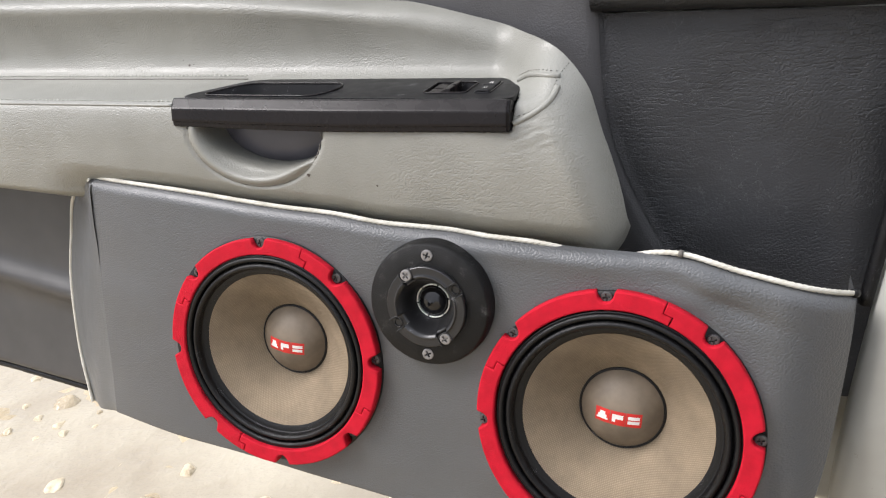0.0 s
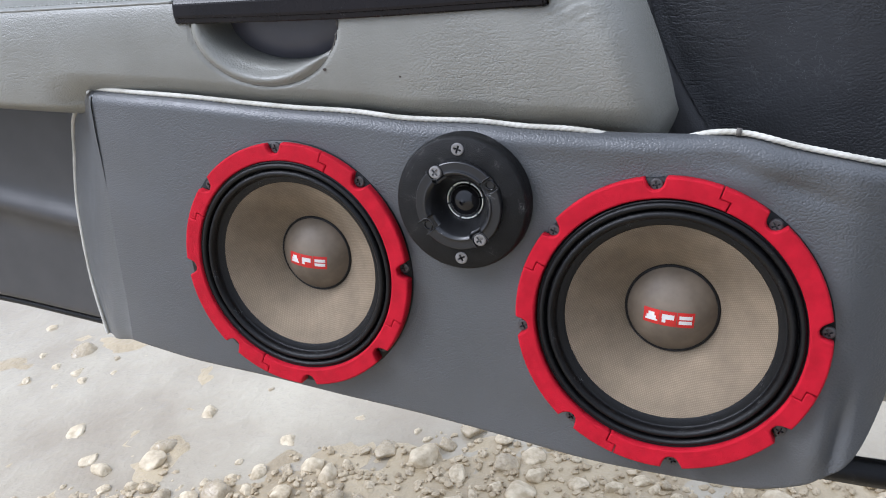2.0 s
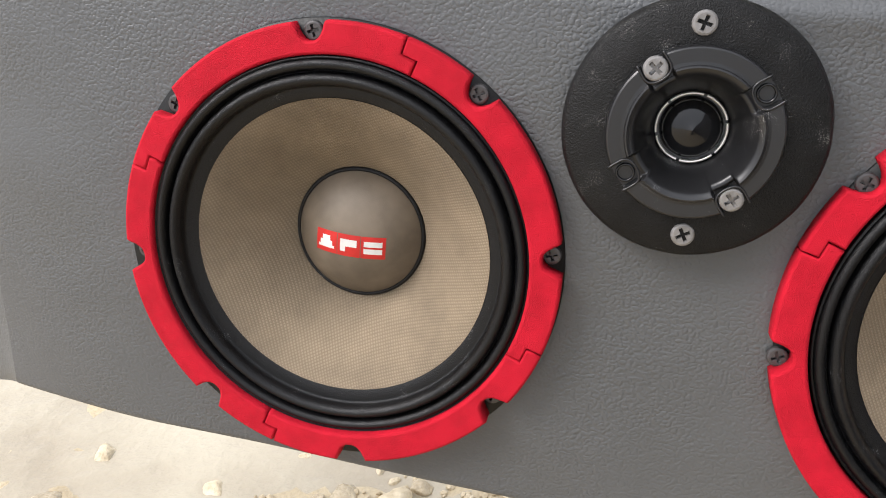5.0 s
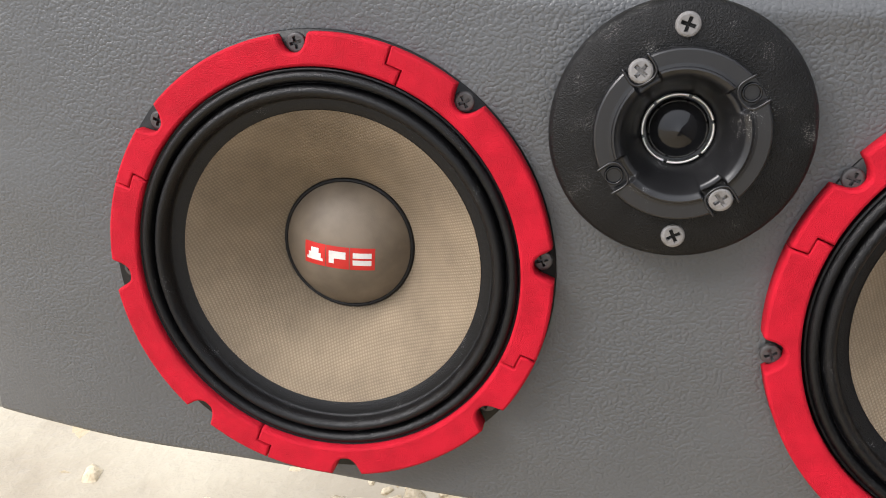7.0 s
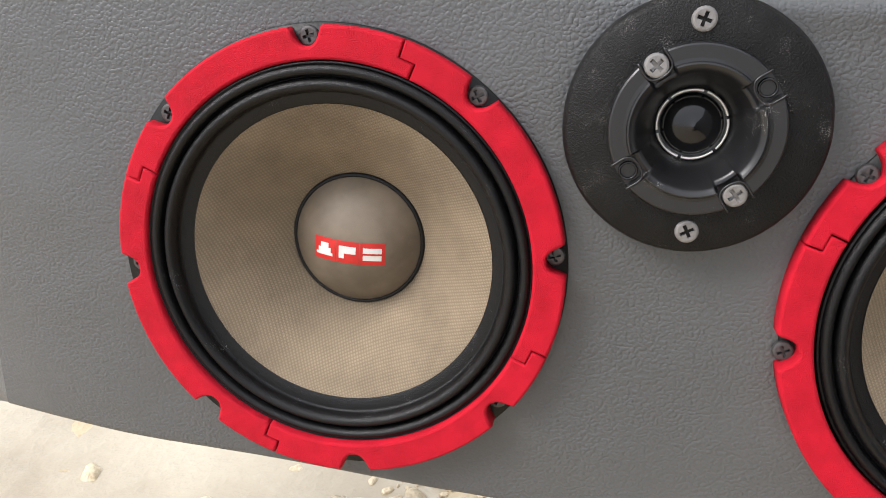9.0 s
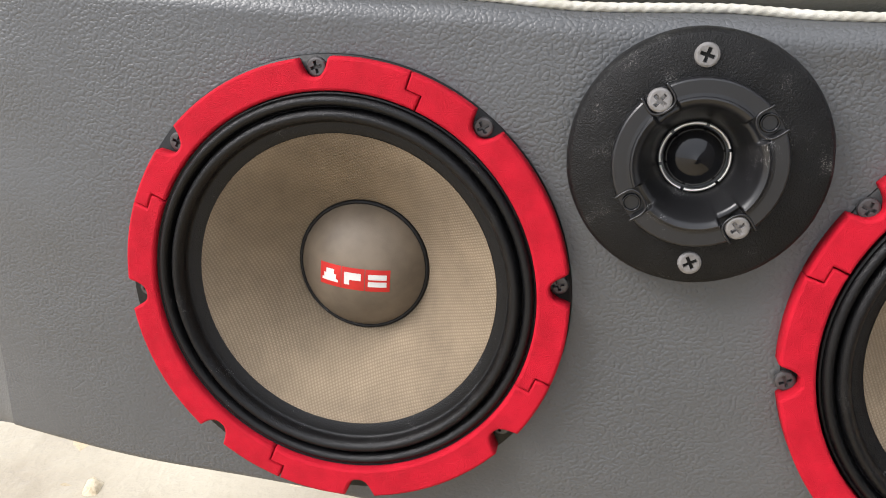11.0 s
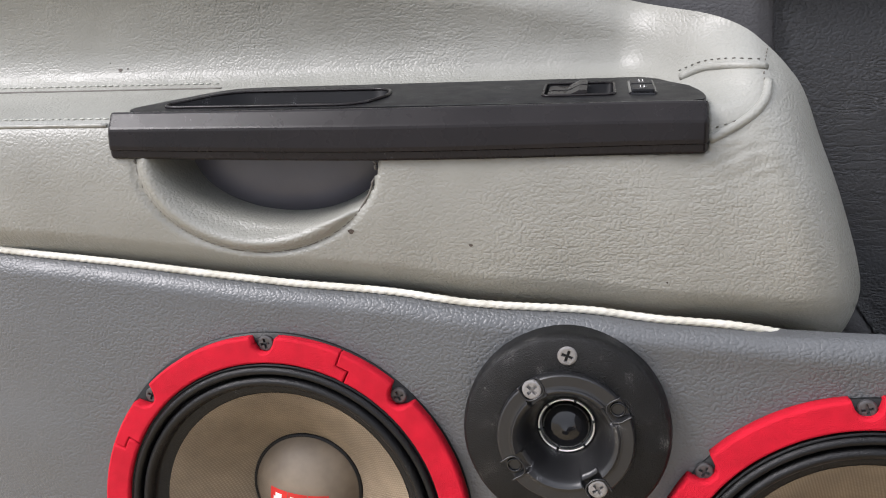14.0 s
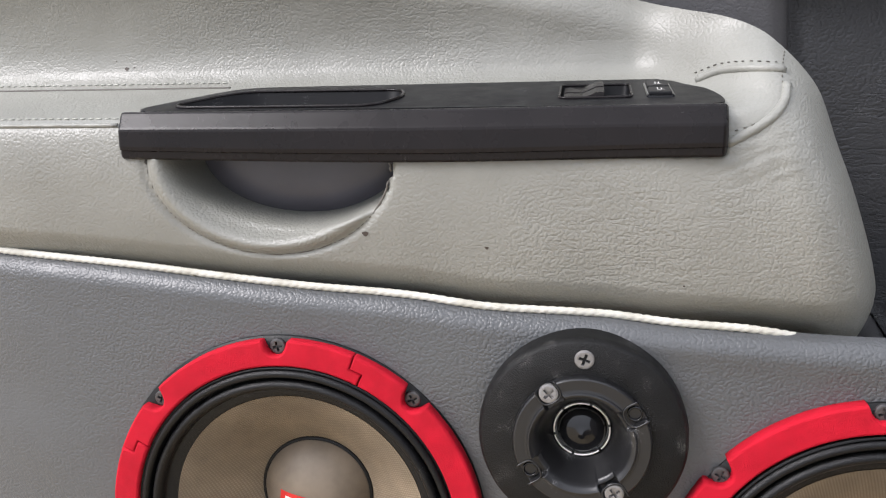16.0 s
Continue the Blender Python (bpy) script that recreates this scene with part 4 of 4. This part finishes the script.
def raised(loop, h, edge):
    cx, cy = sum(p[0] for p in loop) / len(loop), sum(p[1] for p in loop) / len(loop)
    n, rows = len(loop), []
    for d, s in ((-0.003, 1.0), (h - edge, 1.0), (h, 0.93)):
        for x, y in loop:
            px, py = cx + (x - cx) * s, cy + (y - cy) * s
            rows.append((px, py, deck(py) + d + 0.0012))
    faces = [(k * n + i, k * n + (i + 1) % n, (k + 1) * n + (i + 1) % n, (k + 1) * n + i) for k in range(2) for i in range(n)]
    faces.append(tuple(range(2 * n, 3 * n)))
    return rows, faces
link_mesh("button_frame", *raised(BUTTON, 0.0009, 0.0004), GLOSS, arm, smooth=False)
for y0, y1 in ((0.028, 0.042), (0.0445, 0.059)):
    b = link_mesh("push_button", *raised(rounded([(0.1822, y0), (0.1928, y0), (0.1928, y1), (0.1822, y1)], 0.001), 0.002, 0.0006), ARM_TOP, arm, "black push button with pale symbol", smooth=False)
    ym = (y0 + y1) / 2
    marks = []
    for x0, x1, a, c in ((0.1863, 0.1867, ym - 0.002, ym + 0.003), (0.1880, 0.1884, ym - 0.002, ym + 0.0025), (0.1857, 0.1893, ym - 0.003, ym - 0.0024)):
        marks.append(([(x, y, deck(y) + 0.0034) for x, y in ((x0, a), (x1, a), (x1, c), (x0, c))], [(0, 1, 2, 3)]))
    link_mesh("button_mark", *join(*marks), LOGO_WHITE, b, "white symbol strokes", smooth=False)

# ---- ground: puddle, mud and broken stone ----
GROUND = -0.73
def shore(x):
    return interp(x, [(-3, -1.2), (-1.2, -0.1), (-0.62, 0.24), (-0.35, 0.35), (-0.12, 0.45), (0.15, 0.51), (0.5, 0.56), (1.5, 0.7)])
def ground_z(x, y):
    d = y - shore(x)
    z = -0.0095 * step(-0.05, 0.12, d) + 0.012 * step(0.1, -0.5, d)
    z += 0.008 * noise.noise(Vector((x * 5, y * 7, 0))) + 0.008 * noise.noise(Vector((x * 14, y * 18, 4))) + 0.004 * noise.noise(Vector((x * 35, y * 45, 9)))
    far = max(abs(x), abs(y)) - 3
    return GROUND + (z if far < 0 else z * 0.5)
def spread(a, b, fine, n, ends):
    inner = list(np.linspace(a, b, n))
    return [a - q for q in ends[::-1]] + inner + [b + q for q in ends]
ends = [0.3, 0.8, 1.6, 3, 6, 12, 30, 80, 250, 900]
us, vs = spread(-2.4, 1.4, 0, 190, ends), spread(-0.8, 2.2, 0, 150, ends)
v, f = grid(lambda x, y: (x, y, ground_z(x, y)), us, vs)
tagged(link_mesh("ground", v, f, MUD), "wet tan mud ground with stones", "ground", kind="structure")
m, n, l = tree("muddy_water")
p = n["Principled BSDF"]
co = n.new("ShaderNodeTexCoord").outputs["Object"]
l.new(ramp(n, l, noise_tex(n, l, co, 3.5, 6, 0.6).outputs["Fac"], [(0.3, (0.31, 0.26, 0.185)), (0.7, (0.46, 0.41, 0.31))]), p.inputs["Base Color"])
l.new(bumped(n, l, noise_tex(n, l, co, 14, 5, 0.6).outputs["Fac"], 0.5, 0.02), p.inputs["Normal"])
l.new(ramp(n, l, noise_tex(n, l, co, 5, 5).outputs["Fac"], [(0.4, (0.05, 0.05, 0.05)), (0.62, (0.16, 0.16, 0.16))]), p.inputs["Roughness"])
p.inputs["Specular IOR Level"].default_value = 0.6
WATER = m
v, f = grid(lambda x, y: (x, y, GROUND - 0.0035), np.linspace(-3.2, 1.6, 12), np.linspace(-0.9, 2.6, 12))
tagged(link_mesh("puddle", v, f, WATER), "shallow milky tan puddle over mud", "water", kind="structure")


def stone_mesh(seed, flat):
    """A broken stone: a ball cut by flat facets, with small roughness."""
    rnd = random.Random(seed)
    bm = bmesh.new()
    bmesh.ops.create_icosphere(bm, subdivisions=3, radius=1)
    cuts = []
    for k in range(11):
        d = Vector((rnd.uniform(-1, 1), rnd.uniform(-1, 1), rnd.uniform(-1, 1))).normalized()
        cuts.append((d, rnd.uniform(0.55, 0.85)))
    off = Vector((seed * 3.1, 0, 0))
    for q in bm.verts:
        c = q.co.copy()
        for d, h in cuts:
            e = c.dot(d) - h
            if e > 0:
                c -= d * e * 0.92
        c *= 1 + 0.10 * noise.noise(c * 2.2 + off) + 0.04 * noise.noise(c * 6 + off)
        q.co = Vector((c.x * rnd.uniform(0.99, 1.01), c.y * 0.8, c.z * flat))
    me = bpy.data.meshes.new("stone")
    bm.to_mesh(me)
    bm.free()
    me.polygons.foreach_set("use_smooth", [True] * len(me.polygons))
    me.materials.append(STONE if seed % 3 else WET_STONE)
    return me


rnd = random.Random(5)
SHAPES = [stone_mesh(k, 0.45 + 0.05 * (k % 5)) for k in range(9)]


def stone(x, y, r, sink=0.3, shape=None):
    me = shape or rnd.choice(SHAPES)
    ob = new("stone", me)
    ob.matrix_basis = Matrix.Translation((x, y, max(ground_z(x, y), GROUND - 0.006) + r * 0.5 * (1 - 2 * sink))) @ pose(0, 0, 0, rnd.uniform(-15, 15), rnd.uniform(-15, 15), rnd.uniform(0, 360)) @ Matrix.Diagonal((r, r, r, 1))
    return tagged(ob, "pale broken limestone lying in wet mud", "stone", "stones on the ground")


placed = []
def free(x, y, r):
    return all((x - a) ** 2 + (y - b) ** 2 > (0.8 * (r + c)) ** 2 for a, b, c in placed)
for k in range(4000):
    if len(placed) > 250:
        break
    x, y = rnd.uniform(-0.95, 0.75), rnd.uniform(0.0, 0.75)
    d = y - shore(x)
    r = rnd.choice((0.011, 0.014, 0.017, 0.020, 0.024, 0.028, 0.034))
    if d > 0.02 + rnd.random() ** 2 * 0.08 or d < -0.38 or not free(x, y, r):
        continue
    placed.append((x, y, r))
    stone(x, y, r, 0.38)
# single stones that stand out of the puddle
for x, y, r in ((-1.03, 0.60, 0.034), (-0.985, 0.525, 0.017), (-1.05, 0.53, 0.015), (-0.95, 0.50, 0.016), (-1.0, 0.47, 0.014), (-0.90, 0.54, 0.013), (-1.12, 0.56, 0.014),
                (-0.93, 0.585, 0.012), (-1.08, 0.47, 0.012), (-0.60, 0.47, 0.022), (-0.40, 0.43, 0.018), (-0.84, 0.36, 0.028), (-0.70, 0.62, 0.012), (-0.52, 0.56, 0.010), (-0.30, 0.52, 0.014),
                (-1.2, 0.66, 0.02), (-1.25, 0.52, 0.016), (-0.75, 0.30, 0.02), (-0.63, 0.36, 0.03)):
    placed.append((x, y, r))
    stone(x, y, r * 1.15, 0.6)
# fine gravel between them, uncounted
PEBBLE = bmesh.new()
bmesh.ops.create_icosphere(PEBBLE, subdivisions=1, radius=1)
PEBBLE.verts.index_update()
PEBBLE.verts.ensure_lookup_table()
v, f = [], []
for k in range(9000):
    x, y = rnd.uniform(-1.1, 0.8), rnd.uniform(-0.1, 0.72)
    d = y - shore(x)
    if d > 0.01 + 0.07 * rnd.random() ** 2:
        continue
    r = rnd.uniform(0.003, 0.009)
    z = ground_z(x, y) + r * 0.2
    c = len(v)
    turn = rnd.uniform(0, 6.28)
    for e in PEBBLE.verts:
        q = e.co * rnd.uniform(0.75, 1.15)
        v.append((x + r * (q.x * math.cos(turn) - 0.75 * q.y * math.sin(turn)), y + r * (q.x * math.sin(turn) + 0.75 * q.y * math.cos(turn)), z + r * 0.62 * q.z))
    f += [tuple(c + w.index for w in q.verts) for q in PEBBLE.faces]
tagged(link_mesh("gravel", v, f, GRIT, smooth=False), "fine pale gravel between the stones", "gravel", kind="stuff")

# ---- unseen plain dark wall in the car's place, added to block light from the right ----
bm = bmesh.new()
bmesh.ops.create_cube(bm, size=1, matrix=Matrix.Translation((1.05, -1.35, 0.1)) @ Matrix.Rotation(radians(12), 4, "Z") @ Matrix.Diagonal((0.12, 2.4, 1.5, 1)))
bmesh.ops.bevel(bm, geom=bm.edges[:], offset=0.05, segments=4, affect="EDGES")
tagged(part("wall_car", bm, TRIM, None), "plain dark unseen wall in the car's place, blocking light from the right", "car body", kind="structure")
